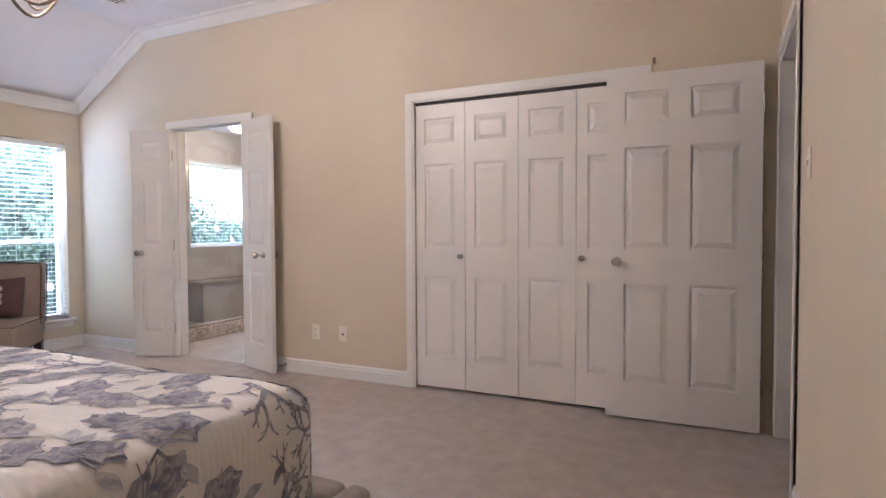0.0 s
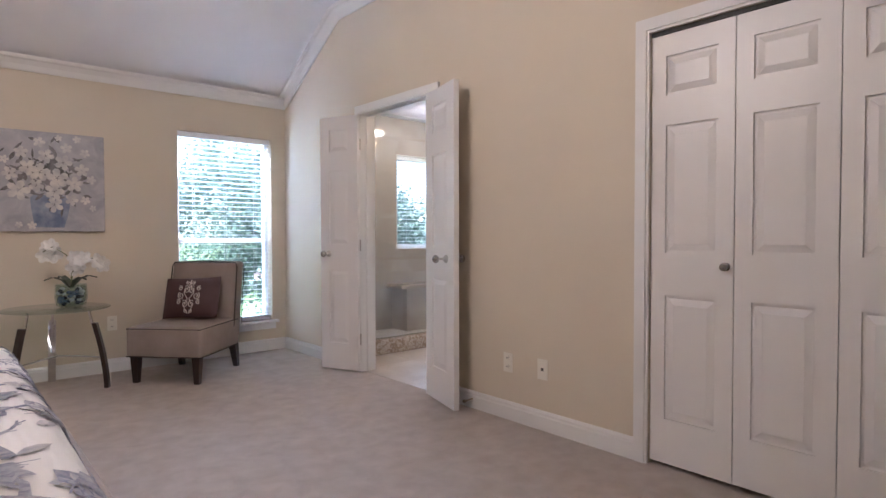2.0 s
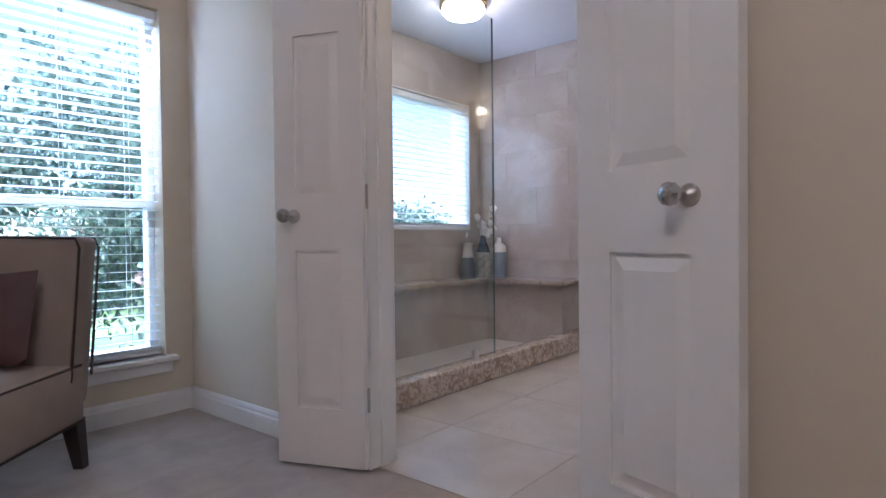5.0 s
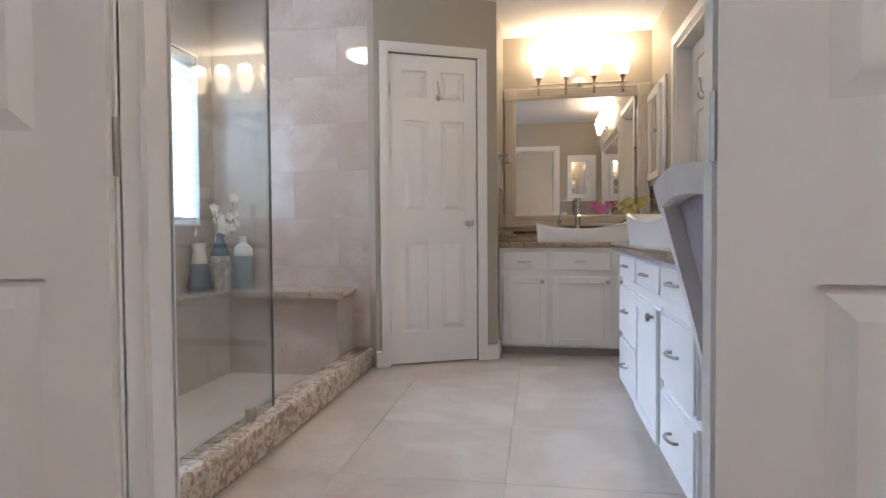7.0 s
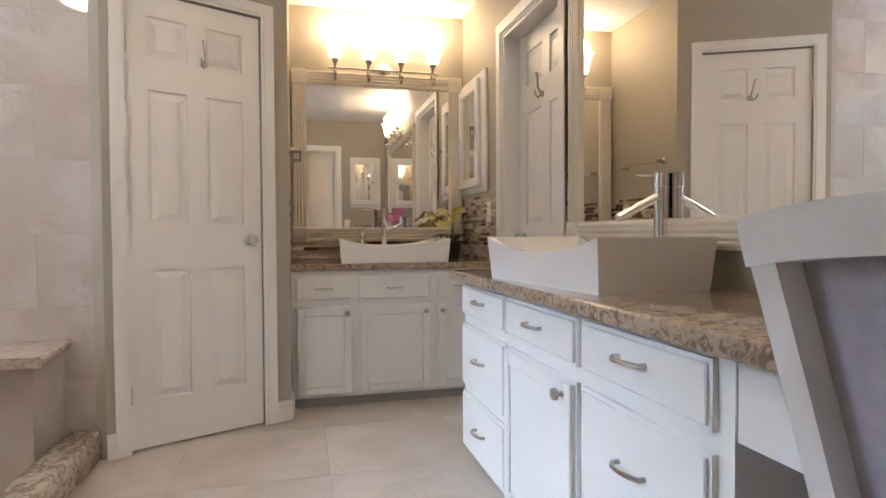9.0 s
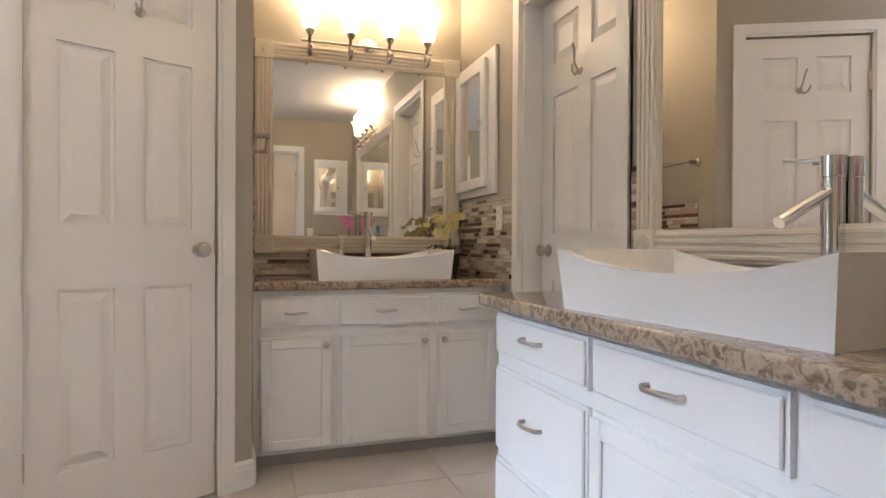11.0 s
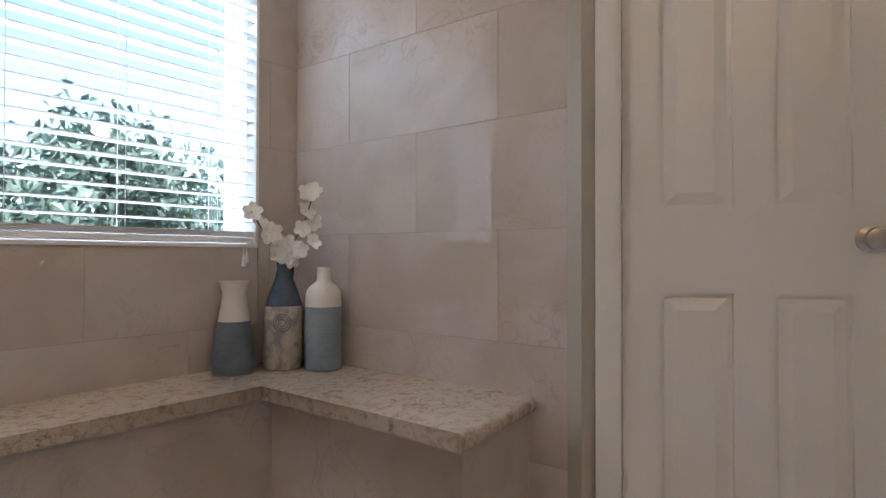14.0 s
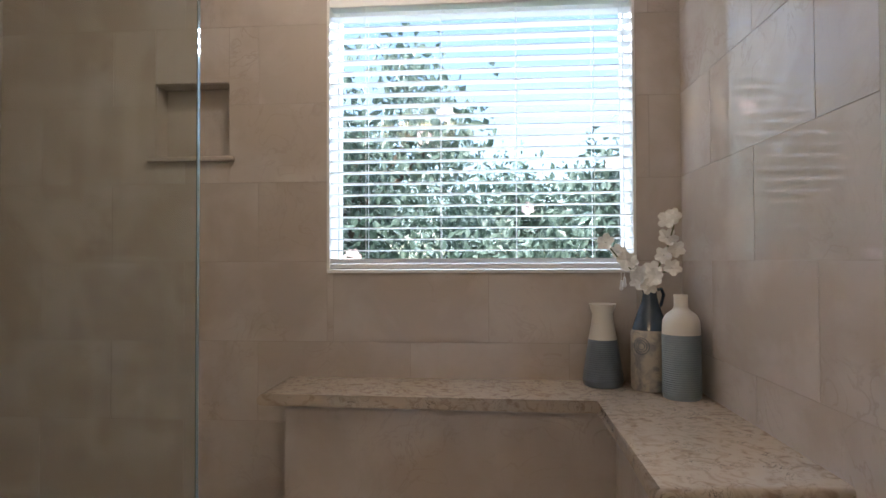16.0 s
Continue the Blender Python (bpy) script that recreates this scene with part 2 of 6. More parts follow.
M_COUNTER = stone("counter_granite", (0.42, 0.33, 0.24), (0.20, 0.14, 0.10), (0.05, 0.035, 0.03), 46, 0.12, 0, 0.45, 0.60, 0.3, 1.2, swirl=1.2)
M_PORCELAIN = mat("white_porcelain", (0.86, 0.85, 0.84), 0.12, coat=0.5)
M_CHROME = mat("chrome", (0.80, 0.80, 0.82), 0.08, 1.0)
M_NICKEL = mat("brushed_nickel", (0.52, 0.49, 0.45), 0.28, 1.0, (0.46, 0.43, 0.40), 40)
M_BRONZE = mat("bronze_metal", (0.22, 0.18, 0.14), 0.35, 1.0, (0.30, 0.25, 0.20), 30)
M_BRASS = mat("brass", (0.62, 0.45, 0.20), 0.25, 1.0)
M_MIRROR = mat("mirror", (0.92, 0.92, 0.92), 0.0, 1.0)
M_FRAME = mat("cream_mirror_frame", (0.78, 0.72, 0.62), 0.4, 0, (0.74, 0.68, 0.58), 5)
M_BLIND = mat("white_blind_slat", (0.86, 0.87, 0.88), 0.4)
M_GLASS = clear_glass("window_glass", (0.97, 0.99, 0.98))
M_SHGLASS = clear_glass("shower_glass", (0.93, 0.96, 0.95))
M_TABLEGLASS = clear_glass("table_glass", (0.86, 0.92, 0.90))
M_SUEDE = mat("taupe_suede", (0.27, 0.215, 0.18), 0.95, 0, (0.34, 0.275, 0.235), 5, (0.3, 0.7), 0.2, 200)
M_PIPING = mat("dark_piping", (0.035, 0.022, 0.018), 0.7)
M_DARKWOOD = mat("espresso_wood", (0.024, 0.013, 0.010), 0.35, 0, (0.042, 0.022, 0.016), 8, stretch=(1, 1, 0.2))
M_CUSHION = mat("plum_satin", (0.075, 0.035, 0.035), 0.6, 0, (0.10, 0.05, 0.048), 6, bump=0.1, bump_scale=150)
M_EMBROIDERY = mat("ivory_thread", (0.72, 0.64, 0.54), 0.8)
M_BEDFRAME = mat("grey_bed_upholstery", (0.33, 0.28, 0.25), 0.95, 0, (0.38, 0.325, 0.29), 60, bump=0.3, bump_scale=350)
M_QUILT = quilt_material()
M_INK = mat("slate_print", (0.20, 0.205, 0.27), 0.95, 0, (0.42, 0.41, 0.45), 28.0, (0.38, 0.62), detail=10, distortion=1.5)
M_INKPALE = mat("pale_slate_print", (0.34, 0.34, 0.40), 0.95, 0, (0.55, 0.52, 0.52), 22.0, (0.35, 0.65), detail=10, distortion=1.5)
M_LAVENDER = mat("lavender_grey_fabric", (0.36, 0.34, 0.40), 0.9, 0, (0.40, 0.38, 0.44), 40, bump=0.15, bump_scale=400)
M_CHAIRPAINT = mat("white_chair_paint", (0.78, 0.78, 0.79), 0.45, 0, (0.72, 0.71, 0.71), 9)
M_PLATE = mat("ivory_plate", (0.80, 0.76, 0.66), 0.4)
M_SLOT = mat("dark_slot", (0.03, 0.028, 0.025), 0.6)
M_CANVAS = mat("painted_canvas", (0.50, 0.48, 0.49), 0.8, 0, (0.36, 0.35, 0.38), 7, (0.35, 0.7), 0.3, 120, 8, 1.5)
M_PETAL = mat("white_petal", (0.82, 0.80, 0.76), 0.55, 0, (0.74, 0.71, 0.66), 25)
M_PAINTPETAL = mat("painted_petal", (0.72, 0.68, 0.62), 0.8, 0, (0.50, 0.48, 0.47), 16, bump=0.4, bump_scale=90)
M_PAINTLEAF = mat("painted_leaf", (0.11, 0.105, 0.10), 0.8, 0, (0.26, 0.245, 0.25), 14)
M_PAINTVASE = mat("painted_vase", (0.16, 0.20, 0.30), 0.8, 0, (0.36, 0.39, 0.46), 12, bump=0.4, bump_scale=60)
M_LEAF = mat("orchid_leaf", (0.045, 0.06, 0.03), 0.4, 0, (0.08, 0.075, 0.05), 9)
M_STEM = mat("orchid_stem", (0.13, 0.15, 0.06), 0.6)
M_YELLOW = mat("yellow_orchid_petal", (0.70, 0.62, 0.27), 0.6, 0, (0.58, 0.51, 0.19), 30)
M_PINK = mat("pink_orchid_petal", (0.52, 0.10, 0.26), 0.6, 0, (0.66, 0.28, 0.44), 40)
M_BLACKPOT = mat("black_pot", (0.02, 0.018, 0.018), 0.3)
M_GLAZE = mat("dark_blue_glaze", (0.045, 0.07, 0.105), 0.12, 0, (0.08, 0.11, 0.15), 14)
M_BLUEGREY = mat("blue_grey_ceramic", (0.10, 0.125, 0.16), 0.3, 0, (0.14, 0.17, 0.205), 12)
M_MIDBLUE = mat("ribbed_blue_ceramic", (0.20, 0.25, 0.30), 0.45, 0, (0.25, 0.30, 0.34), 12)
M_CREAM = mat("cream_ceramic", (0.70, 0.66, 0.60), 0.3)
M_SPECKLE = stone("speckled_ceramic", (0.50, 0.45, 0.38), (0.28, 0.27, 0.27), (0.10, 0.11, 0.13), 26, 0.3, 0, 0.45, 0.6)
M_FOLIAGE = mat("leaf_green", (0.060, 0.105, 0.080), 0.5, 0, (0.12, 0.17, 0.14), 1.2, (0.35, 0.65))
M_BARK = mat("bark", (0.10, 0.075, 0.055), 0.9, 0, (0.06, 0.045, 0.035), 12, bump=0.6, bump_scale=40)
M_ROSE = mat("pale_blossom", (0.75, 0.55, 0.55), 0.6)
M_GRASS = mat("lawn", (0.10, 0.17, 0.05), 0.9, 0, (0.16, 0.22, 0.08), 3, bump=0.6, bump_scale=60)
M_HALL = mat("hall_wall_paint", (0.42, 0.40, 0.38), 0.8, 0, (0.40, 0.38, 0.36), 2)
M_SHADE = glow("lit_frosted_shade", (1.0, 0.72, 0.40), SHADE_E)
M_BULB = glow("lit_bulb", (1.0, 0.66, 0.30), 25.0)
M_DOME = glow("lit_dome", (1.0, 0.86, 0.66), DOME_E)
M_EDGE = mat("polished_glass_edge", (0.17, 0.21, 0.20), 0.08, 0.0, coat=0.8)
M_MOSAIC = [mat("mosaic_" + n, c, 0.15, 0, c2, 60, coat=0.4) for n, c, c2 in (
    ("brown", (0.10, 0.05, 0.04), (0.14, 0.075, 0.06)), ("plum", (0.20, 0.12, 0.10), (0.24, 0.15, 0.13)),
    ("cream", (0.62, 0.56, 0.47), (0.55, 0.49, 0.40)), ("sand", (0.42, 0.33, 0.24), (0.48, 0.38, 0.29)), ("white", (0.72, 0.69, 0.63), (0.66, 0.62, 0.56)))]

# ---------------- the large structure ----------------
XW, XBW = 3.83, 3.95         # bedroom face and bath face of the wall between the rooms
BATH = Vector((0.16, 0.24, 0.0))  # the bathroom is drawn about its own origin and set here
XB = XBW - BATH.x
YW, YT = 6.12, 6.08          # window wall: bedroom face and shower tile face
YE = 0.05                    # entry wall face
XE = 6.495                   # shower's end wall, tile face
XV, YA, YS = 7.62, 4.18, 3.02  # vanity wall, alcove side wall, south wall
VX = 7.0                     # face of the far vanity's body
ZC, ZH = 2.445, 2.98         # bath and bedroom ceilings
Y0, Y1 = 3.895, 4.785          # bath doorway
WA, WB = Vector((6.485, 4.943)), Vector((6.852, 4.18))  # angled wall of the small door
WU = (WB - WA).normalized()
ANG = math.degrees(math.atan2(WU.y, WU.x))


def holed(name, u0, u1, z0, z1, holes, put, material, label, category="wall"):
    """A wall as one mesh: cells of a grid that no hole covers. put(bm, ua, za, ub, zb) lays one cell."""
    us = sorted({u0, u1, *(h[0] for h in holes), *(h[1] for h in holes)})
    zs = sorted({z0, z1, *(h[2] for h in holes), *(h[3] for h in holes)})
    bm = bmesh.new()
    for a, b in zip(us, us[1:]):
        for c, d in zip(zs, zs[1:]):
            um, zm = (a + b) / 2, (c + d) / 2
            if not any(h[0] < um < h[1] and h[2] < zm < h[3] for h in holes):
                put(bm, a, c, b, d)
    return solid(name, bm, material, label, category)


holed("wall_east", YE - 0.14, YW, 0, 3.1, [(0.781, 2.313, -1, 2.04), (Y0 - 0.02, Y1 + 0.02, -1, 2.07)],
      lambda bm, a, c, b, d: box(bm, XW, a, c, XW + 0.06, b, d), M_WALL, "warm beige painted bedroom wall with closet and bath openings")
holed("wall_bath_west", 2.95, 6.52, 0, ZC, [(Y0 - 0.02, Y1 + 0.02, -1, 2.07)],
      lambda bm, a, c, b, d: box(bm, XW + 0.06, a, c, XBW, b, d), M_BATHWALL, "taupe painted bath wall round the double doorway")
holed("wall_north", -1.2, XW, 0, 2.5, [(2.845, 3.69, 0.29, 2.0)],
      lambda bm, a, c, b, d: box(bm, a, YW, c, b, YW + 0.16, d), M_WALL, "warm beige painted window wall of the bedroom")
holed("wall_bath_north", XB, 8.0, 0, ZC, [(5.155, 6.33, 0.94, 2.02), (4.455, 4.76, 1.385, 1.685)],
      lambda bm, a, c, b, d: box(bm, a, YT + 0.0015, c, b, YW + 0.16, d), M_GROUT, "tiled window wall of the shower")
holed("wall_south", -1.2, XW, 0, 3.1, [(2.93, 3.78, -1, 2.05)],
      lambda bm, a, c, b, d: box(bm, a, YE - 0.12, c, b, YE, d), M_WALL, "warm beige painted wall with the entry doorway")
bm = bmesh.new()
box(bm, -1.32, -0.1, 0, -1.2, YW + 0.16, 3.1)
solid("wall_west", bm, M_WALL, "plain beige painted bedroom wall behind the bed", "wall")

# bedroom ceiling: flat, then sloping down to the window wall
bm = bmesh.new()
poly = [(-0.1, ZH), (5.13, ZH), (YW, 2.40), (YW, 2.60), (5.13, 3.18), (-0.1, 3.18)]
a = [bm.verts.new((-1.2, y, z)) for y, z in poly]
b = [bm.verts.new((XW, y, z)) for y, z in poly]
for k in range(6):
    bm.faces.new((a[k], a[(k + 1) % 6], b[(k + 1) % 6], b[k]))
bm.faces.new(list(reversed(a)))
bm.faces.new(b)
solid("ceiling", bm, M_CEIL, "white bedroom ceiling sloping down to the windows", "ceiling")
bm = bmesh.new()
box(bm, XB - 0.09, 2.6, ZC, 8.0, YW + 0.16, ZC + 0.1)
solid("ceiling_bath", bm, M_CEIL, "flat white bathroom ceiling", "ceiling")

# bath walls
bm = bmesh.new()
box(bm, XE + 0.0015, 4.985, 0, XE + 0.2, YT + 0.0015, ZC)
wall_shower = solid("wall_shower_end", bm, M_GROUT, "marble-tiled end wall of the shower", "wall")
N = Vector((-WU.y, WU.x))     # away from the room


def wc_cell(bm, a, c, b, d, t0=0.0, t1=0.1):
    p = [WA + WU * a + N * t0, WA + WU * b + N * t0, WA + WU * b + N * t1, WA + WU * a + N * t1]
    prism(bm, [(q.x, q.y) for q in p], c, d)


WL = (WB - WA).length
S0, S1 = 0.095, 0.705
holed("wall_bath_angled", 0, WL, 0, ZC, [(S0, S1, -1, 2.05)], wc_cell, M_BATHWALL, "taupe angled wall holding the small closed door")
bm = bmesh.new()
prism(bm, [(XE, 4.985), (6.485, 4.943), (6.60, 4.985), (6.60, 5.02), (XE + 0.012, 5.02)], 0, ZC)
prism(bm, [(6.852, YA), (XV, YA), (XV, YA + 0.1), (6.86, YA + 0.1)], 0, ZC)
solid("wall_alcove_side", bm, M_BATHWALL, "taupe side wall of the vanity alcove", "wall")
bm = bmesh.new()
box(bm, XV, 2.9, 0, XV + 0.1, YA + 0.1, ZC)
solid("wall_vanity", bm, M_BATHWALL, "taupe wall behind the framed vanity mirror", "wall")
D0, D1 = 6.075, 6.80
holed("wall_bath_south", XB, XV, 0, ZC, [(D0, D1, -1, 2.06)],
      lambda bm, a, c, b, d: box(bm, a, YS - 0.14, c, b, YS, d), M_BATHWALL, "taupe wall behind the long vanity")
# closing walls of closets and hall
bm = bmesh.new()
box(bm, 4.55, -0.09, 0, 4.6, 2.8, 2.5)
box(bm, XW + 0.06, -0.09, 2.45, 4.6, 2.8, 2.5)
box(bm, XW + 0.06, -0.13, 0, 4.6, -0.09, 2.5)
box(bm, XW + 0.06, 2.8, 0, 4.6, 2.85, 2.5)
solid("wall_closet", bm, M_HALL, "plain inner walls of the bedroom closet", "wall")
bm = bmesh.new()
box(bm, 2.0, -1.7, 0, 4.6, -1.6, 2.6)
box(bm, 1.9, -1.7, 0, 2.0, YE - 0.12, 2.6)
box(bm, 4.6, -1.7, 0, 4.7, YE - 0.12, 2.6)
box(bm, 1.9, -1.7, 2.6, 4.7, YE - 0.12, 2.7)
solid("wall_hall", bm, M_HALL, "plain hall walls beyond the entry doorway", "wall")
# unseen shell behind the bath, added to stop sky light leaking round doors
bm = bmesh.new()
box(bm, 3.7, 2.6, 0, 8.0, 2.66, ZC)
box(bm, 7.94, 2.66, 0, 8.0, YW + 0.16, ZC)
solid("wall_light_block", bm, M_HALL, "unseen closing walls added to keep sky light out of the bath", "wall")

# floors
bm = bmesh.new()
box(bm, -1.3, -1.7, -0.1, XW + 0.03, YW + 0.1, 0)
box(bm, XW + 0.03, -1.7, -0.1, 4.7, 3.0, 0)
solid("floor", bm, M_CARPET, "pinkish-beige cut-pile carpet", "floor")
bm = bmesh.new()
box(bm, XB - 0.09, 2.6, -0.1, 8.0, YW + 0.1, -0.004)
floor_bath = solid("floor_bath", bm, M_FLOORGROUT, "large cream stone-look bathroom floor tiles", "floor")

# mouldings
BASE = [(0, 0), (0.016, 0), (0.016, 0.075), (0.012, 0.082), (0.012, 0.095), (0.006, 0.105), (0, 0.108)]
CROWN = [(0, -0.10), (0.012, -0.10), (0.02, -0.085), (0.03, -0.06), (0.055, -0.03), (0.075, -0.022), (0.08, -0.004), (0.08, 0.0), (0, 0)]


def moulding(name, profile, p0, p1, out, label, material=M_TRIM):
    bm = bmesh.new()
    sweep(bm, profile, p0, p1, out)
    return solid(name, bm, material, label, "trim")


moulding("baseboard", BASE, (XW, 2.38, 0), (XW, Y0 - 0.066, 0), (-1, 0, 0), "white moulded baseboard along the carpet")
moulding("baseboard", BASE, (XW, Y1 + 0.066, 0), (XW, YW, 0), (-1, 0, 0), "white moulded baseboard along the carpet")
moulding("baseboard", BASE, (-1.2, YW, 0), (XW - 0.016, YW, 0), (0, -1, 0), "white moulded baseboard along the carpet")
moulding("baseboard", BASE, (-1.2, YE, 0), (2.86, YE, 0), (0, 1, 0), "white moulded baseboard along the carpet")
BATH_TRIM = []
for s0, s1 in ((0.0, S0 - 0.062), (S1 + 0.062, WL)):
    p, q = WA + WU * s0, WA + WU * s1
    BATH_TRIM.append(moulding("baseboard", BASE, (p.x, p.y, 0), (q.x, q.y, 0), (-N.x, -N.y, 0), "white moulded baseboard on the tile floor"))
BATH_TRIM.append(moulding("baseboard", BASE, (6.855, YA, 0), (VX + 0.04, YA, 0), (0, -1, 0), "white moulded baseboard on the tile floor"))
BATH_TRIM.append(moulding("baseboard", BASE, (D1 + 0.072, YS, 0), (VX + 0.04, YS, 0), (0, 1, 0), "white moulded baseboard on the tile floor"))
moulding("crown_trim", CROWN, (-1.2, YW, 2.40), (XW, YW, 2.40), (0, -1, 0), "white crown moulding over the window wall")
moulding("crown_trim", CROWN, (XW, -0.05, ZH), (XW, 5.13, ZH), (-1, 0, 0), "white crown moulding along the flat ceiling")
moulding("crown_trim", CROWN, (-1.2, YE, ZH), (XW, YE, ZH), (0, 1, 0), "white crown moulding along the flat ceiling")
bm = bmesh.new()
sweep(bm, CROWN, (XW, 5.13, ZH), (XW, YW, 2.40), (-1, 0, 0))
solid("crown_trim", bm, M_TRIM, "white crown moulding following the sloped ceiling", "trim")


def casing(bm, put, u0, u1, z1, w=0.065, t=0.018):
    """Side and head casings with a stepped face. put(bm, ua, za, ub, zb, depth)."""
    for inner, depth in ((0.0, t * 0.6), (0.012, t)):
        put(bm, u0 - w, 0, u0 - inner, z1 + w, depth)
        put(bm, u1 + inner, 0, u1 + w, z1 + w, depth)
        put(bm, u0 - inner, z1 + inner, u1 + inner, z1 + w, depth)


def frame_trim(name, build, label):
    bm = bmesh.new()
    build(bm)
    return solid(name, bm, M_TRIM, label, "trim")


frame_trim("closet_trim", lambda bm: casing(bm, lambda b, ua, za, ub, zb, d: box(b, XW - d, ua, za, XW, ub, zb), 0.781, 2.313, 2.04, 0.066, 0.02), "white casing round the closet opening")


def bath_trim(bm):
    casing(bm, lambda b, ua, za, ub, zb, d: box(b, XW - d, ua, za, XW, ub, zb), Y0, Y1, 2.05)
    casing(bm, lambda b, ua, za, ub, zb, d: box(b, XBW, ua, za, XBW + d, ub, zb), Y0, Y1, 2.05)
    box(bm, XW - 0.004, Y0 - 0.02, 0, XBW + 0.004, Y0, 2.07)
    box(bm, XW - 0.004, Y1, 0, XBW + 0.004, Y1 + 0.02, 2.07)
    box(bm, XW - 0.004, Y0, 2.05, XBW + 0.004, Y1, 2.07)
    for ya, yb in ((Y0, Y0 + 0.012), (Y1 - 0.012, Y1)):
        box(bm, XW + 0.045, ya, 0, XW + 0.085, yb, 2.05)
    box(bm, XW + 0.045, Y0, 2.038, XW + 0.085, Y1, 2.05)


frame_trim("bath_door_trim", bath_trim, "white casing and jamb of the bath doorway")


def entry_trim(bm):
    casing(bm, lambda b, ua, za, ub, zb, d: box(b, ua, YE, za, min(ub, XW - 0.002), YE + d, zb), 2.95, 3.765, 2.05)
    box(bm, 2.93, YE - 0.124, 0, 2.95, YE + 0.004, 2.05)
    box(bm, 3.765, YE - 0.124, 0, 3.785, YE + 0.004, 2.05)
    box(bm, 2.93, YE - 0.124, 2.03, 3.785, YE + 0.004, 2.05)


frame_trim("entry_door_trim", entry_trim, "white casing and jamb of the entry doorway")


def wc_trim(bm):
    casing(bm, lambda b, ua, za, ub, zb, d: wc_cell(b, ua, za, ub, zb, -d, 0.0), S0, S1, 2.05, 0.062)


frame_trim("small_door_trim", wc_trim, "white casing round the small closed door")


def linen_trim(bm):
    casing(bm, lambda b, ua, za, ub, zb, d: box(b, ua, YS, za, ub, YS + d, zb), D0, D1, 2.06, 0.07, 0.02)
    box(bm, D0 - 0.001, YS - 0.14, 0, D0 + 0.018, YS + 0.004, 2.06)
    box(bm, D1 - 0.018, YS - 0.14, 0, D1 + 0.001, YS + 0.004, 2.06)
    box(bm, D0, YS - 0.14, 2.042, D1, YS + 0.004, 2.06)


frame_trim("linen_door_trim", linen_trim, "white casing and jamb of the recessed linen door")

# ---------------- doors ----------------
ROWS = ((0.105, 0.395), (0.495, 0.79), (0.86, 0.95))


def door_leaf(w, h, t, columns, stile):
    """A six-panel leaf, hinge at x=0, thickness along y (0..t)."""
    bm = bmesh.new()
    d = 0.010
    box(bm, 0, d, 0, w, t - d, h)
    gap = (w - stile * (columns + 1)) / columns
    for side in (0, 1):
        ya, yb = (0, d) if side == 0 else (t - d, t)
        for k in range(columns + 1):
            x = k * (stile + gap)
            box(bm, x, ya, 0, x + stile, yb, h)
        edges = [0] + [e * h for r in ROWS for e in r] + [h]
        for k in range(columns):
            x = stile + k * (stile + gap)
            for z0, z1 in zip(edges[0::2], edges[1::2]):
                box(bm, x, ya, z0, x + gap, yb, z1)
            for r0, r1 in ROWS:
                za, zb = r0 * h, r1 * h
                o, i = 0.012, 0.042
                y_low, y_top = (d, 0.001) if side == 0 else (t - d, t - 0.001)
                lo = [bm.verts.new((px, y_low, pz)) for px, pz in ((x + o, za + o), (x + gap - o, za + o), (x + gap - o, zb - o), (x + o, zb - o))]
                hi = [bm.verts.new((px, y_top, pz)) for px, pz in ((x + i, za + i), (x + gap - i, za + i), (x + gap - i, zb - i), (x + i, zb - i))]
                bm.faces.new(hi)
                for q in range(4):
                    bm.faces.new((lo[q], lo[(q + 1) % 4], hi[(q + 1) % 4], hi[q]))
    return bm


def knob(parent, x, y, z, out, material=M_NICKEL, r=0.027, length=0.055, name="door_knob"):
    bm = bmesh.new()
    if material.name == "cut_glass_knob" and length > 0.05:
        # domed rose, slim neck and a faceted crystal ball
        rose = [(r * 0.98, 0), (r * 0.98, 0.003), (r * 0.85, 0.011), (r * 0.5, 0.018), (r * 0.3, 0.022), (r * 0.28, 0.052), (r * 0.5, 0.056)]
        lathe(bm, [(a, b * out) for a, b in rose], x, y, z, 24, 'y')
        part("knob_rose", bm, M_NICKEL, parent, "domed nickel rose", True)
        bm = bmesh.new()
        ball = [(r * 0.5, 0.056), (r * 0.8, 0.06), (r * 0.98, 0.07), (r * 0.95, 0.08), (r * 0.62, 0.089), (r * 0.25, 0.092), (0.0005, 0.0922)]
        lathe(bm, [(a, b * out) for a, b in ball], x, y, z, 12, 'y')
        return part(name, bm, material, parent, "faceted crystal knob")
    prof = [(r * 1.05, 0), (r * 1.05, 0.004), (r * 0.45, 0.008), (r * 0.4, length * 0.45), (r * 0.85, length * 0.55), (r, length * 0.75), (r * 0.9, length * 0.92), (r * 0.4, length)]
    lathe(bm, [(a, b * out) for a, b in prof], x, y, z, 20, 'y')
    return part(name, bm, material, parent, "", True)


def hinge(parent, x, y, z):
    bm = bmesh.new()
    cyl(bm, (x, y, z - 0.045), (x, y, z + 0.045), 0.006, seg=8)
    return part("hinge", bm, M_NICKEL, parent)


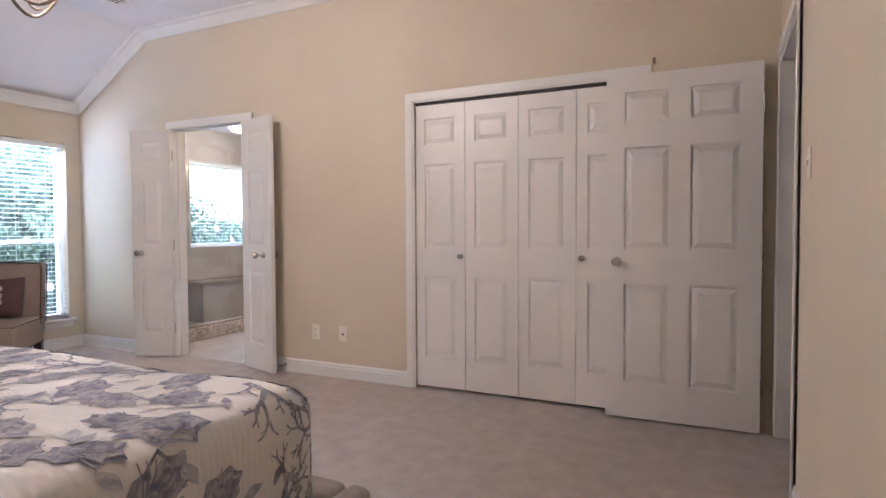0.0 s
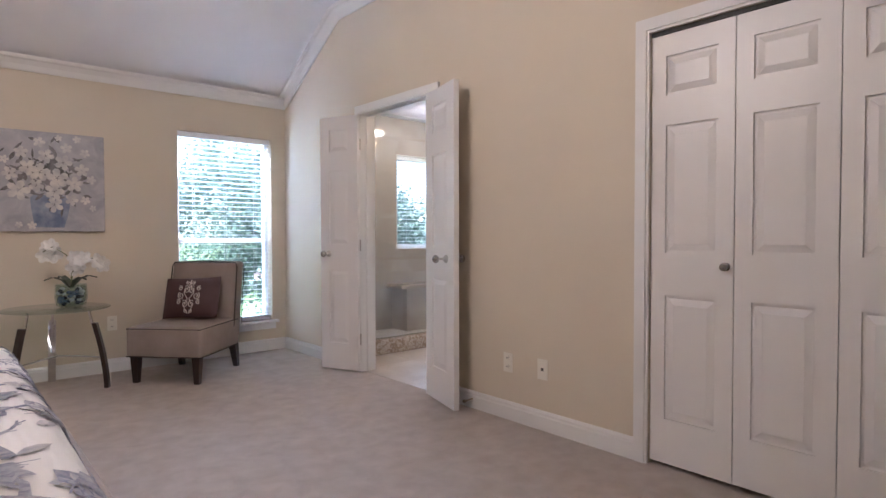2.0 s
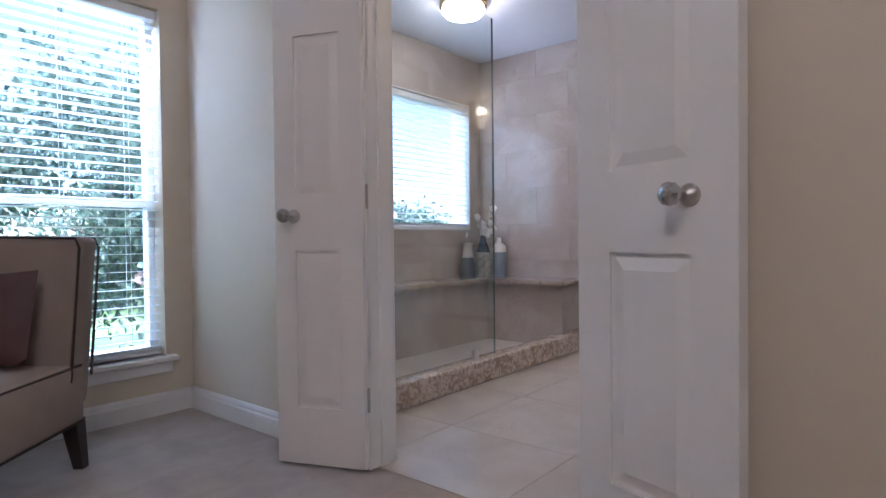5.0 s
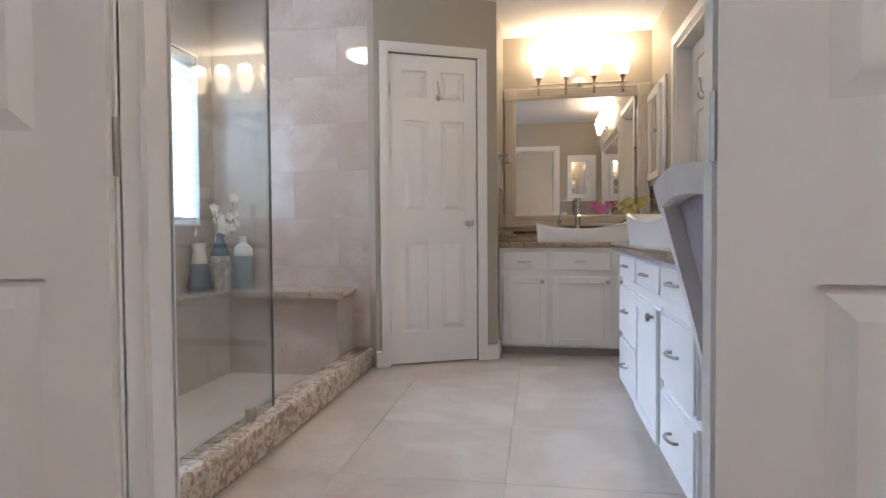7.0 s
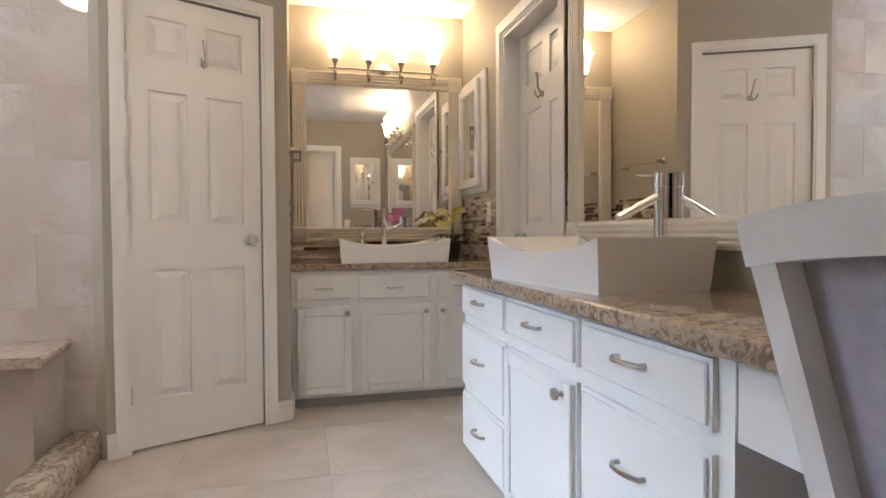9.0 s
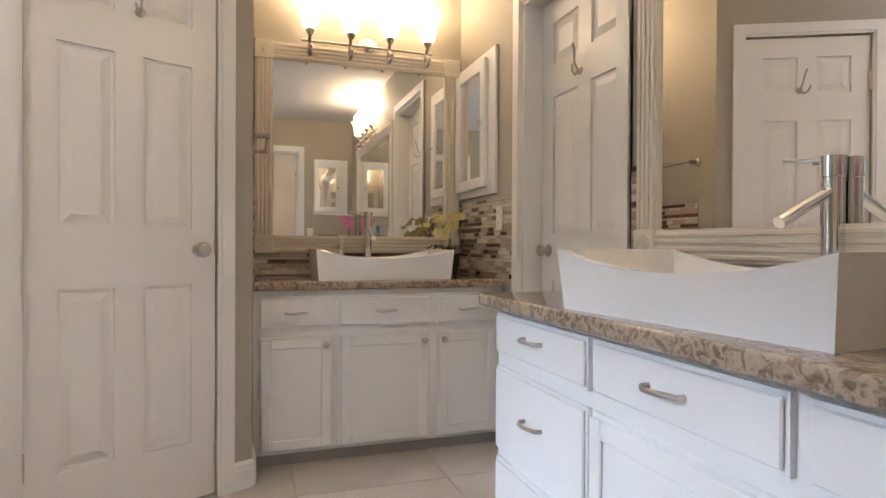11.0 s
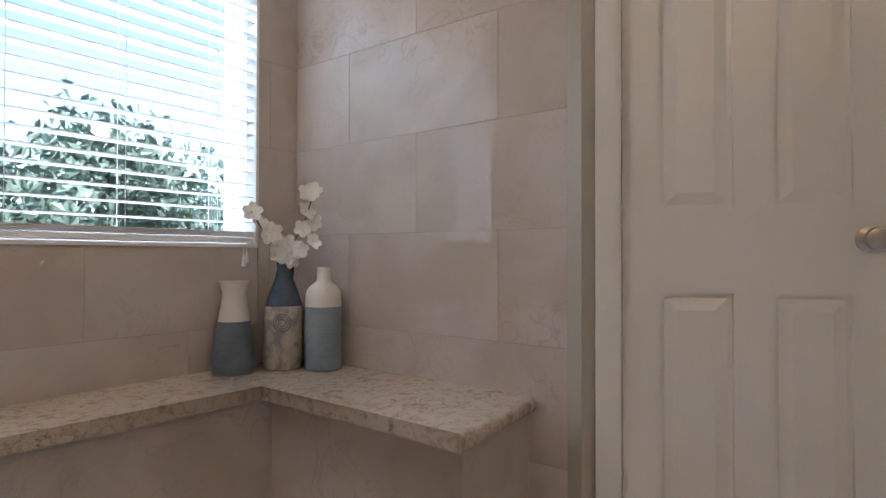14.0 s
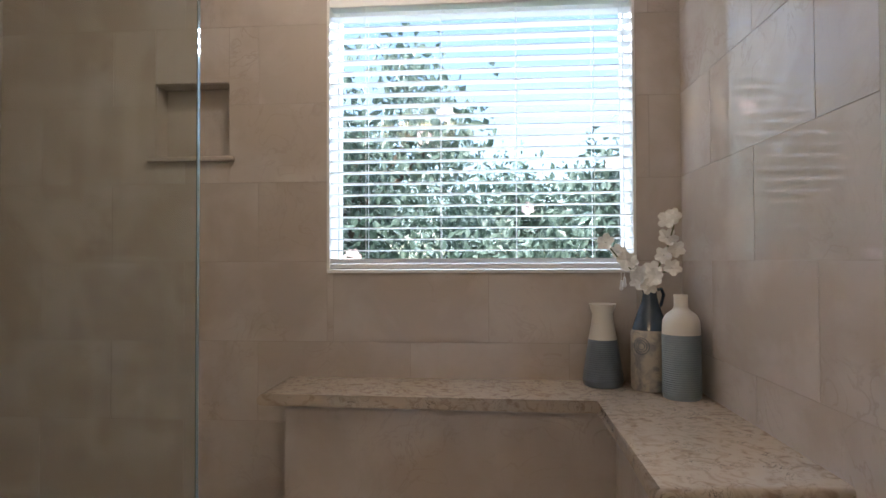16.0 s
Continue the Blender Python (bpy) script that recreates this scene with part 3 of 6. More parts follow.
def hook(parent, x, y, z, out):
    bm = bmesh.new()
    lathe(bm, [(0.017, 0), (0.017, 0.006 * out), (0.008, 0.008 * out)], x, y, z, 12, 'y')
    tube(bm, [(x, y + 0.008 * out, z), (x - 0.004, y + 0.03 * out, z + 0.03), (x - 0.012, y + 0.035 * out, z + 0.075), (x - 0.018, y + 0.045 * out, z + 0.10)], 0.0045, 8)
    tube(bm, [(x, y + 0.008 * out, z), (x - 0.008, y + 0.028 * out, z - 0.022), (x - 0.022, y + 0.05 * out, z - 0.012), (x - 0.03, y + 0.055 * out, z + 0.012)], 0.0045, 8)
    return part("coat_hook", bm, M_NICKEL, parent, "", True)


def door(name, m, w, h, t, columns, stile, label, knobs=(), kname=M_NICKEL, kr=0.027):
    d = thing(name, m, label, "door", kind="structure")
    body = part("leaf", door_leaf(w, h, t, columns, stile), M_DOOR, d)
    for x, side in knobs:
        knob(d, x, 0 if side < 0 else t, 0.932, side, kname, kr)
    return d


LW = 0.415
GLASSKNOB = mat("cut_glass_knob", (0.62, 0.60, 0.58), 0.12, 0.75, (0.40, 0.38, 0.36), 60)
d = door("door_1", pose(XW - 0.012, Y1 + 0.004, 0.012, 0, 0, 113), 0.36, 2.03, 0.03, 1, 0.085, "open white panelled bath door with a crystal knob", ((0.28, -1), (0.28, 1)), GLASSKNOB)
for z in (0.25, 1.0, 1.8):
    hinge(d, -0.004, 0.0, z)
d = door("door_2", pose(XW - 0.042, Y0 + 0.030, 0.012, 0, 0, 253), LW + 0.025, 2.03, 0.035, 1, 0.105, "wide-open white panelled bath door with a crystal knob", ((LW - 0.085, -1), (LW - 0.085, 1)), GLASSKNOB)
for z in (0.25, 1.0, 1.8):
    hinge(d, -0.004, 0.035, z)
d = door("door_3", pose(3.79, 0.135, 0.012, 0, 0, 91.0), 0.825, 2.03, 0.035, 2, 0.105, "open white six-panel entry door against the closet", ((0.825 - 0.062, 1), (0.825 - 0.062, -1)))
for z in (0.25, 1.0, 1.8):
    hinge(d, -0.004, 0.035, z)
p = WA + WU * (S0 + 0.004) + N * 0.012
d = door("door_4", pose(p.x, p.y, 0.010, 0, 0, ANG), S1 - S0 - 0.008, 2.033, 0.035, 2, 0.088, "closed white six-panel door with a nickel knob", ((S1 - S0 - 0.066, -1),))
hook(d, 0.335, 0, 1.76, -1)
for z in (0.25, 1.8):
    hinge(d, -0.002, -0.004, z)
bm = bmesh.new()
box(bm, S1 - S0 - 0.012, -0.004, 0.915, S1 - S0 - 0.002, 0.004, 0.975)
part("latch_plate", bm, M_NICKEL, d)
d = door("door_5", pose(D0 + 0.02, YS - 0.125, 0.010, 0, 0, 0), D1 - D0 - 0.04, 2.03, 0.035, 2, 0.095, "recessed white six-panel linen door with a hook", ((D1 - D0 - 0.10, 1),))
hook(d, 0.375, 0.035, 1.66, 1)

# closet bifold doors: four leaves in two folding pairs
BW = (2.313 - 0.781) / 4
for pair in (0, 1):
    d = thing("bifold_door", pose(XW + 0.012, 2.313 - 0.003 - pair * 2 * BW, 0.02, 0, 0, -90), "closed white panelled bifold closet door pair", "closet door", "closet bifold doors", "structure")
    for k in (0, 1):
        bm = door_leaf(BW - 0.004, 1.998, 0.03, 1, 0.07)
        bmesh.ops.translate(bm, verts=bm.verts[:], vec=(k * BW, 0, 0))
        part("leaf", bm, M_DOOR, d)
    knob(d, BW - 0.035 if pair == 0 else BW + 0.035, 0, 0.935, -1, GLASSKNOB, 0.018, 0.035)
bm = bmesh.new()
box(bm, XW + 0.01, 0.781, 2.022, XW + 0.045, 2.313, 2.04)
solid("closet_track", bm, M_SLOT, "dark metal track over the closet doors", "track")


# ---------------- windows ----------------

def window(name, x0, x1, z0, z1, y_wall, rail, label, sill, fw=0.035):
    w = thing(name, pose(0, 0, 0), label, "window", kind="structure")
    yg = YW + 0.11
    for k, (a, c, b, d2) in enumerate(((x0, z0, x0 + fw, z1), (x1 - fw, z0, x1, z1), (x0 + fw, z0, x1 - fw, z0 + 0.04), (x0 + fw, z1 - 0.04, x1 - fw, z1))):
        bm = bmesh.new()
        box(bm, a, yg - 0.02, c, b, yg + 0.04, d2, 0.003)
        part("window_frame", bm, M_TRIM, w)
    panes = [(z0 + 0.04, z1 - 0.04)]
    if rail:
        bm = bmesh.new()
        box(bm, x0 + 0.035, yg - 0.02, rail - 0.02, x1 - 0.035, yg + 0.02, rail + 0.02, 0.003)
        part("meeting_rail", bm, M_TRIM, w)
        panes = [(z0 + 0.04, rail - 0.02), (rail + 0.02, z1 - 0.04)]
    for a, b in panes:
        bm = bmesh.new()
        box(bm, x0 + fw, yg + 0.006, a, x1 - fw, yg + 0.010, b)
        part("pane", bm, M_GLASS, w).visible_shadow = False
    if sill:
        bm = bmesh.new()
        box(bm, x0 - 0.05, y_wall - 0.05, z0 - 0.025, x1 + 0.05, yg - 0.02, z0, 0.006, 2)
        part("window_sill", bm, M_TRIM, w)
        bm = bmesh.new()
        box(bm, x0 - 0.03, y_wall - 0.018, z0 - 0.085, x1 + 0.03, y_wall, z0 - 0.025, 0.005)
        part("apron", bm, M_TRIM, w)
    return w


window("window_1", 2.845, 3.69, 0.29, 2.0, YW, 1.045, "tall white sash window with a moulded sill", True)
window("window_2", 5.155, 6.33, 0.94, 2.02, YT, 0, "shower window set in marble tile", False, 0.016)


def blind(x0, x1, z0, z1, y, label, pitch=0.0435, ladders=4):
    b = thing("window_blind", pose((x0 + x1) / 2, y, z0), label, "blind")
    w = (x1 - x0) / 2
    h = z1 - z0
    bm = bmesh.new()
    box(bm, -w, -0.028, h - 0.045, w, 0.028, h, 0.003)
    part("head_rail", bm, M_BLIND, b)
    bm = bmesh.new()
    box(bm, -w, -0.025, 0.0, w, 0.025, 0.02, 0.004)
    part("bottom_rail", bm, M_BLIND, b)
    bm = bmesh.new()
    box(bm, -w, -0.025, -0.0013, w, 0.025, 0.0013)
    bmesh.ops.rotate(bm, verts=bm.verts[:], cent=(0, 0, 0), matrix=Matrix.Rotation(radians(-2), 3, 'X'))
    slat = finish("slat", bm, M_BLIND)
    n = int((h - 0.085) / pitch)
    stack = 4
    for k in range(stack):
        o = new("slat", slat)
        o.parent, o.location = b, (0, 0, 0.0245 + k * 0.0045)
    zlow = 0.05
    step = (h - 0.06 - zlow) / n
    for k in range(n):
        o = new("slat", slat)
        o.parent, o.location = b, (0, 0, zlow + (k + 0.5) * step)
    for k in range(ladders):
        x = -w + (k + 0.5) * 2 * w / ladders
        bm = bmesh.new()
        for yy in (-0.027, 0.027):
            cyl(bm, (x, yy, 0.01), (x, yy, h - 0.04), 0.0011, seg=5)
        part("ladder_cord", bm, M_BLIND, b)
    bm = bmesh.new()
    for dx in (0, 0.012):
        cyl(bm, (w - 0.04 - dx, -0.034, -0.03 - dx), (w - 0.04 - dx, -0.034, h - 0.04), 0.0012, seg=5)
        lathe(bm, [(0.003, -0.07), (0.008, -0.065), (0.005, -0.035), (0.002, -0.03)], w - 0.04 - dx, -0.034, -dx, 8)
    part("pull_cord", bm, M_BLIND, b)
    return b


blind(2.852, 3.683, 0.295, 1.995, YW + 0.05, "white slatted blind lowered over the bedroom window", ladders=3)
BATH_TRIM.append(blind(5.161, 6.326, 0.945, 2.015, YT + 0.034, "white slatted blind lowered over the shower window"))

# ---------------- shower ----------------
DONE = set(scene.objects)
bm = bmesh.new()
for x0, x1, z0, z1 in ((5.155, 5.165, 0.94, 2.02), (6.32, 6.33, 0.94, 2.02), (5.155, 6.33, 0.93, 0.942), (5.155, 6.33, 2.018, 2.03)):
    box(bm, x0, YT - 0.004, z0, x1, YW + 0.09, z1)
solid("window_reveal_trim", bm, M_TRIM, "pale trim lining the shower window opening", "trim")
bm = bmesh.new()
box(bm, 4.455, YT + 0.085, 1.385, 4.76, YT + 0.095, 1.685)
box(bm, 4.455, YT + 0.012, 1.683, 4.76, YT + 0.09, 1.687)
box(bm, 4.453, YT + 0.012, 1.385, 4.457, YT + 0.09, 1.685)
box(bm, 4.758, YT + 0.012, 1.385, 4.762, YT + 0.09, 1.685)
solid("shower_niche", bm, M_TILE, "recessed marble shampoo niche in the shower wall", "niche")
bm = bmesh.new()
box(bm, 4.43, YT - 0.022, 1.372, 4.785, YT + 0.085, 1.39, 0.004)
solid("niche_shelf", bm, M_TILE, "thin stone shelf projecting below the niche", "shelf")
bm = bmesh.new()
box(bm, XB, 5.09, -0.02, XE, YT, 0.012)
solid("shower_floor", bm, M_FLOOR, "stone shower pan floor", "floor")
bm = bmesh.new()
box(bm, XB + 0.002, 4.965, 0, XE + 0.006, 5.09, 0.135, 0.012, 3)
solid("shower_curb", bm, M_CURB, "speckled granite shower curb", "curb", smooth=True)

# bench: tiled base, granite slab with a rounded edge
bench = thing("shower_bench", pose(0, 0, 0), "corner shower bench with a granite seat slab", "bench")
bm = bmesh.new()
box(bm, 5.09, 5.80, 0.008, 6.19, YT + 0.002, 0.49)
part("bench_base", bm, M_TILE, bench)
bm = bmesh.new()
box(bm, 6.19, 5.10, 0.008, XE + 0.002, YT + 0.002, 0.49)
part("bench_base", bm, M_TILE, bench)
bm = bmesh.new()
poly = [(5.0, YT + 0.004), (5.0, 5.775), (6.14, 5.775), (6.095, 5.03), (XE + 0.004, 5.075), (XE + 0.004, YT + 0.004)]
prism(bm, poly, 0.488, 0.528)
es = [e for e in bm.edges if abs(e.verts[0].co.z - e.verts[1].co.z) < 1e-5 and min(e.verts[0].co.y, e.verts[1].co.y) < 6.0 and not (e.verts[0].co.x > 6.49 and e.verts[1].co.x > 6.49) ]
bmesh.ops.bevel(bm, geom=es, offset=0.016, segments=4, profile=0.5, affect='EDGES')
part("seat_slab", bm, M_BENCH, bench, "veined cream granite slab", True)

screen = thing("shower_screen", pose(XB, 5.03, 0.135), "frameless clear glass shower screen on the curb", "glass screen")
bm = bmesh.new()
box(bm, 0.003, -0.005, 0.003, 1.386, 0.005, 2.08)
part("glass_panel", bm, M_SHGLASS, screen).visible_shadow = False
bm = bmesh.new()
box(bm, 1.386, -0.0052, 0.003, 1.3885, 0.0052, 2.08)
part("polished_edge", bm, M_EDGE, screen, "dark polished glass edge")
for x in (1.185,):
    bm = bmesh.new()
    box(bm, x - 0.022, -0.014, -0.001, x + 0.022, 0.014, 0.055, 0.003)
    part("glass_clamp", bm, M_NICKEL, screen)

hand = thing("shower_set", pose(XB + 0.012, 5.60, 1.0), "chrome handheld shower with a looping hose", "shower")
bm = bmesh.new()
cyl(bm, (0.05, 0, 0.1), (0.05, 0, 0.85), 0.009)
for z in (0.13, 0.82):
    cyl(bm, (-0.01, 0, z), (0.05, 0, z), 0.011)
part("slide_bar", bm, M_CHROME, hand, "", True)
bm = bmesh.new()
cyl(bm, (0.07, 0, 0.62), (0.13, -0.02, 0.80), 0.011, 0.014)
lathe(bm, [(0.015, 0), (0.05, 0.02), (0.05, 0.03), (0.01, 0.032)], 0.13, -0.02, 0.79, 20)
part("shower_head", bm, M_CHROME, hand, "", True)
bm = bmesh.new()
pts = []
for k in range(25):
    a = k / 24
    pts.append((0.07 + 0.06 * math.sin(a * math.pi), -0.14 * math.sin(a * math.pi) * (1 - 0.4 * a), 0.62 - 0.62 * math.sin(a * math.pi) * (0.9) + a * -0.35))
tube(bm, pts, 0.007, 8)
part("hose", bm, M_CHROME, hand, "", True)

dome = thing("shower_ceiling_light", pose(5.32, 5.36, ZC), "lit frosted dome ceiling light with a metal rim", "ceiling light")
bm = bmesh.new()
lathe(bm, [(0.02, 0), (0.16, 0), (0.16, -0.03), (0.15, -0.036), (0.02, -0.036)], seg=28)
part("rim", bm, M_BRASS, dome, "", True)
bm = bmesh.new()
lathe(bm, [(0.14, -0.034), (0.145, -0.06), (0.12, -0.09), (0.06, -0.11), (0.01, -0.115)], seg=28)
part("diffuser", bm, M_DOME, dome, "", True)


# ---------------- vases ----------------
def vase_with_rings(name, x, y, z, body, body_mat, top, top_mat, label, extra=None):
    v = thing(name, pose(x, y, z), label, "vase")
    bm = bmesh.new()
    prof = []
    for (r0, z0), (r1, z1) in zip(body, body[1:]):
        n = max(1, int((z1 - z0) / 0.0035))
        for k in range(n):
            a = k / n
            rr = r0 + (r1 - r0) * a
            prof.append((rr + (0.0014 if k % 2 else 0.0), z0 + (z1 - z0) * a))
    prof.append(body[-1])
    lathe(bm, prof, seg=28)
    part("body", bm, body_mat, v, "", True)
    bm = bmesh.new()
    lathe(bm, top, seg=28)
    part("neck", bm, top_mat, v, "", True)
    return v


ZB = 0.528
vase_with_rings("vase", 6.188, 6.0, ZB, [(0.064, 0), (0.072, 0.02), (0.066, 0.06), (0.05, 0.165)], M_BLUEGREY,
                [(0.05, 0.165), (0.04, 0.22), (0.036, 0.255), (0.048, 0.292), (0.044, 0.292), (0.03, 0.255), (0.01, 0.25)], M_CREAM, "ribbed slate vase with a cream flared neck")
vase_with_rings("vase", 6.405, 5.82, ZB, [(0.056, 0), (0.060, 0.01), (0.060, 0.207)], M_MIDBLUE,
                [(0.060, 0.207), (0.058, 0.25), (0.048, 0.27), (0.027, 0.286), (0.022, 0.294), (0.022, 0.335), (0.017, 0.335), (0.015, 0.296), (0.004, 0.294)], M_CREAM, "tall ribbed blue bottle vase with a cream shoulder")
jug = thing("jug_vase", pose(6.34, 5.945, ZB), "speckled bottle jug with a blue glazed neck", "vase")
bm = bmesh.new()
lathe(bm, [(0.060, 0), (0.065, 0.008), (0.065, 0.196), (0.061, 0.207)], seg=28)
part("body", bm, M_SPECKLE, jug, "", True)
bm = bmesh.new()
lathe(bm, [(0.061, 0.207), (0.048, 0.25), (0.029, 0.30), (0.023, 0.33), (0.026, 0.352), (0.021, 0.352), (0.004, 0.344)], seg=28)
tube(bm, [(0.023, 0.01, 0.343), (0.046, 0.02, 0.347), (0.054, 0.022, 0.325), (0.043, 0.018, 0.29), (0.034, 0.012, 0.28)], 0.006, 8)
part("neck", bm, M_GLAZE, jug, "", True)
for a in range(1):
    bm = bmesh.new()
    for r in (0.012, 0.020, 0.028):
        n = 20
        ring = []
        for k in range(n + 1):
            t = k / n * 2 * math.pi
            ang = radians(228) + r * math.cos(t) / 0.065
            ring.append((0.0658 * math.cos(ang), 0.0658 * math.sin(ang), 0.155 + r * math.sin(t)))
        tube(bm, ring, 0.0014, 5)
    part("stamped_medallion", bm, M_BLUEGREY, jug)


def petals(bm, c, r, face, n=5, rng=random, cup=0.25):
    """One blossom: n rounded petals round a point, facing a direction."""
    q = Vector(face).normalized().to_track_quat('Z', 'Y')
    roll = rng.random() * 6.28
    for k in range(n):
        a = roll + k / n * 2 * math.pi
        rows = []
        for u, wd, h in ((0.05, 0.10, 0.0), (0.35, 0.36, 0.06), (0.7, 0.42, 0.16), (1.0, 0.20, cup)):
            row = []
            for s in (-1, 0, 1):
                p = Vector((math.cos(a) * u - math.sin(a) * wd * s, math.sin(a) * u + math.cos(a) * wd * s, h - 0.08 * (1 - abs(s)))) * r
                row.append(bm.verts.new(Vector(c) + q @ p))
            rows.append(row)
        for ra, rb in zip(rows, rows[1:]):
            for i in range(2):
                bm.faces.new((ra[i], ra[i + 1], rb[i + 1], rb[i]))


def spray(parent, stems, petal_mat, r, rng, count, face=(0, -1, 0.1), name="blossom"):
    for pts in stems:
        bm = bmesh.new()
        tube(bm, pts, 0.0025, 6)
        part("stem", bm, M_STEM, parent)
        P = [Vector(p) for p in pts]
        for k in range(count):
            a = 0.35 + 0.65 * k / max(1, count - 1)
            i = min(int(a * (len(P) - 1)), len(P) - 2)
            f = a * (len(P) - 1) - i
            c = P[i].lerp(P[i + 1], f) + Vector((rng.uniform(-1, 1), rng.uniform(-1, 1), rng.uniform(-0.8, 0.5))) * r * 0.7
            bm = bmesh.new()
            petals(bm, c, r * rng.uniform(0.8, 1.1), Vector(face) + Vector((rng.uniform(-0.5, 0.5), rng.uniform(-0.3, 0.3), rng.uniform(-0.3, 0.5))), 5, rng)
            part(name, bm, petal_mat, parent)


rng = random.Random(4)
orchid = thing("orchid_spray", pose(6.34, 5.945, ZB + 0.29), "white artificial orchid stems in the jug", "flowers")
spray(orchid, [[(0, 0, 0), (-0.02, -0.01, 0.075), (-0.06, -0.02, 0.12), (-0.11, -0.04, 0.16), (-0.16, -0.05, 0.22)],
               [(0, 0, 0), (0.01, -0.01, 0.09), (0.03, -0.03, 0.15), (0.05, -0.05, 0.21), (0.065, -0.06, 0.27), (0.07, -0.065, 0.31)],
               [(0, 0, 0), (-0.01, -0.03, 0.07), (0.0, -0.06, 0.11), (0.03, -0.09, 0.12)]], M_PETAL, 0.034, rng, 6, (-0.4, -1, 0.1))

# ---------------- vanities ----------------


def pull(parent, x, y, z, out=(0, 1, 0), w=0.075, axis='x'):
    o = Vector(out)
    t = Vector((1, 0, 0)) if axis == 'x' else Vector((0, 1, 0))
    c = Vector((x, y, z))
    bm = bmesh.new()
    pts = [c - t * w / 2, c - t * w / 2 + o * 0.016, c - t * w / 3 + o * 0.026 + Vector((0, 0, 0.002)), c + o * 0.03, c + t * w / 3 + o * 0.026 - Vector((0, 0, 0.002)), c + t * w / 2 + o * 0.016, c + t * w / 2]
    tube(bm, pts, 0.0055, 8)
    return part("drawer_pull", bm, M_NICKEL, parent, "", True)


def front(bm, u0, u1, z0, z1, put, t=0.02):
    """A lipped drawer or door front."""
    put(bm, u0, z0, u1, z1, 0, t * 0.6, 0.0)
    put(bm, u0 + 0.008, z0 + 0.008, u1 - 0.008, z1 - 0.008, t * 0.6, t, 0.003)


def door_rails(door, u0, u1, z0, z1, put, t=0.02, w=0.05):
    """The raised frame of a panelled door, rail by rail."""
    for a, c, b, d in ((u0 + 0.008, z0 + 0.008, u0 + w, z1 - 0.008), (u1 - w, z0 + 0.008, u1 - 0.008, z1 - 0.008), (u0 + w, z0 + 0.008, u1 - w, z0 + w), (u0 + w, z1 - w, u1 - w, z1 - 0.008)):
        bm = bmesh.new()
        put(bm, a, c, b, d, t - 0.001, t + 0.008, 0.003)
        part("door_rail", bm, M_CABINET, door)


# far vanity, face towards -x
van1 = thing("vanity_cabinet", pose(0, 0, 0), "white vanity cabinet with three drawers and doors", "cabinet")
bm = bmesh.new()
box(bm, VX, YS + 0.003, 0.06, XV, YA - 0.003, 0.765)
part("body", bm, M_CABINET, van1)
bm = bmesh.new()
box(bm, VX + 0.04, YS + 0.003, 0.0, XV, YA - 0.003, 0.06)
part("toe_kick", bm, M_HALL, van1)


def put1(bm, u0, z0, u1, z1, d0, d1, bev):
    box(bm, VX - d1, u0, z0, VX - d0, u1, z1, bev)


for y1, y0, ky in ((4.155, 3.845, 3.875), (3.815, 3.40, 3.43), (3.362, 3.062, 3.335)):
    bm = bmesh.new()
    front(bm, y0, y1, 0.60, 0.735, put1)
    dr = part("drawer_front", bm, M_CABINET, van1)
    pull(dr, VX - 0.02, (y0 + y1) / 2, 0.668, (-1, 0, 0), 0.09, 'y')
    bm = bmesh.new()
    front(bm, y0, y1, 0.075, 0.565, put1)
    dr = part("cabinet_door", bm, M_CABINET, van1)
    door_rails(dr, y0, y1, 0.075, 0.565, put1)
    bm = bmesh.new()
    lathe(bm, [(0.006, 0), (0.006, -0.012), (0.015, -0.018), (0.014, -0.026), (0.004, -0.03)], VX - 0.025, ky, 0.528, 16, 'x')
    part("cabinet_knob", bm, M_NICKEL, dr, "", True)

bm = bmesh.new()
box(bm, VX - 0.03, YS + 0.002, 0.765, XV - 0.001, YA - 0.002, 0.802, 0.008, 3)
solid("counter_far", bm, M_COUNTER, "brown granite counter on the far vanity", "counter", "", True)

# long vanity, face towards +y
VY = 3.455
van2 = thing("long_vanity_cabinet", pose(0, 0, 0), "white vanity cabinet with drawers beside a knee space", "cabinet")
bm = bmesh.new()
box(bm, 4.52, YS + 0.003, 0.07, 6.075, VY, 0.777)
part("body", bm, M_CABINET, van2)
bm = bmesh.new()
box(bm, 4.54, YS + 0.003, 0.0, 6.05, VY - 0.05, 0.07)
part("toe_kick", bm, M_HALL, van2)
bm = bmesh.new()
box(bm, XB + 0.003, VY - 0.09, 0.63, 4.52, VY - 0.005, 0.777)
part("knee_drawer", bm, M_CABINET, van2)


def put2(bm, u0, z0, u1, z1, d0, d1, bev):
    box(bm, u0, VY + d0, z0, u1, VY + d1, z1, bev)


for x0, x1 in ((5.555, 6.06), (4.558, 5.014)):
    for z0, z1 in ((0.635, 0.757), (0.345, 0.597), (0.085, 0.318)):
        bm = bmesh.new()
        front(bm, x0, x1, z0, z1, put2)
        dr = part("drawer_front", bm, M_CABINET, van2)
        pull(dr, (x0 + x1) / 2, VY + 0.02, (z0 + z1) / 2 + 0.01, (0, 1, 0), 0.095)
bm = bmesh.new()
front(bm, 5.042, 5.535, 0.635, 0.757, put2)
dr = part("drawer_front", bm, M_CABINET, van2)
pull(dr, 5.29, VY + 0.02, 0.70, (0, 1, 0), 0.095)
bm = bmesh.new()
front(bm, 5.042, 5.535, 0.085, 0.597, put2)
dr = part("cabinet_door", bm, M_CABINET, van2)
door_rails(dr, 5.042, 5.535, 0.085, 0.597, put2)
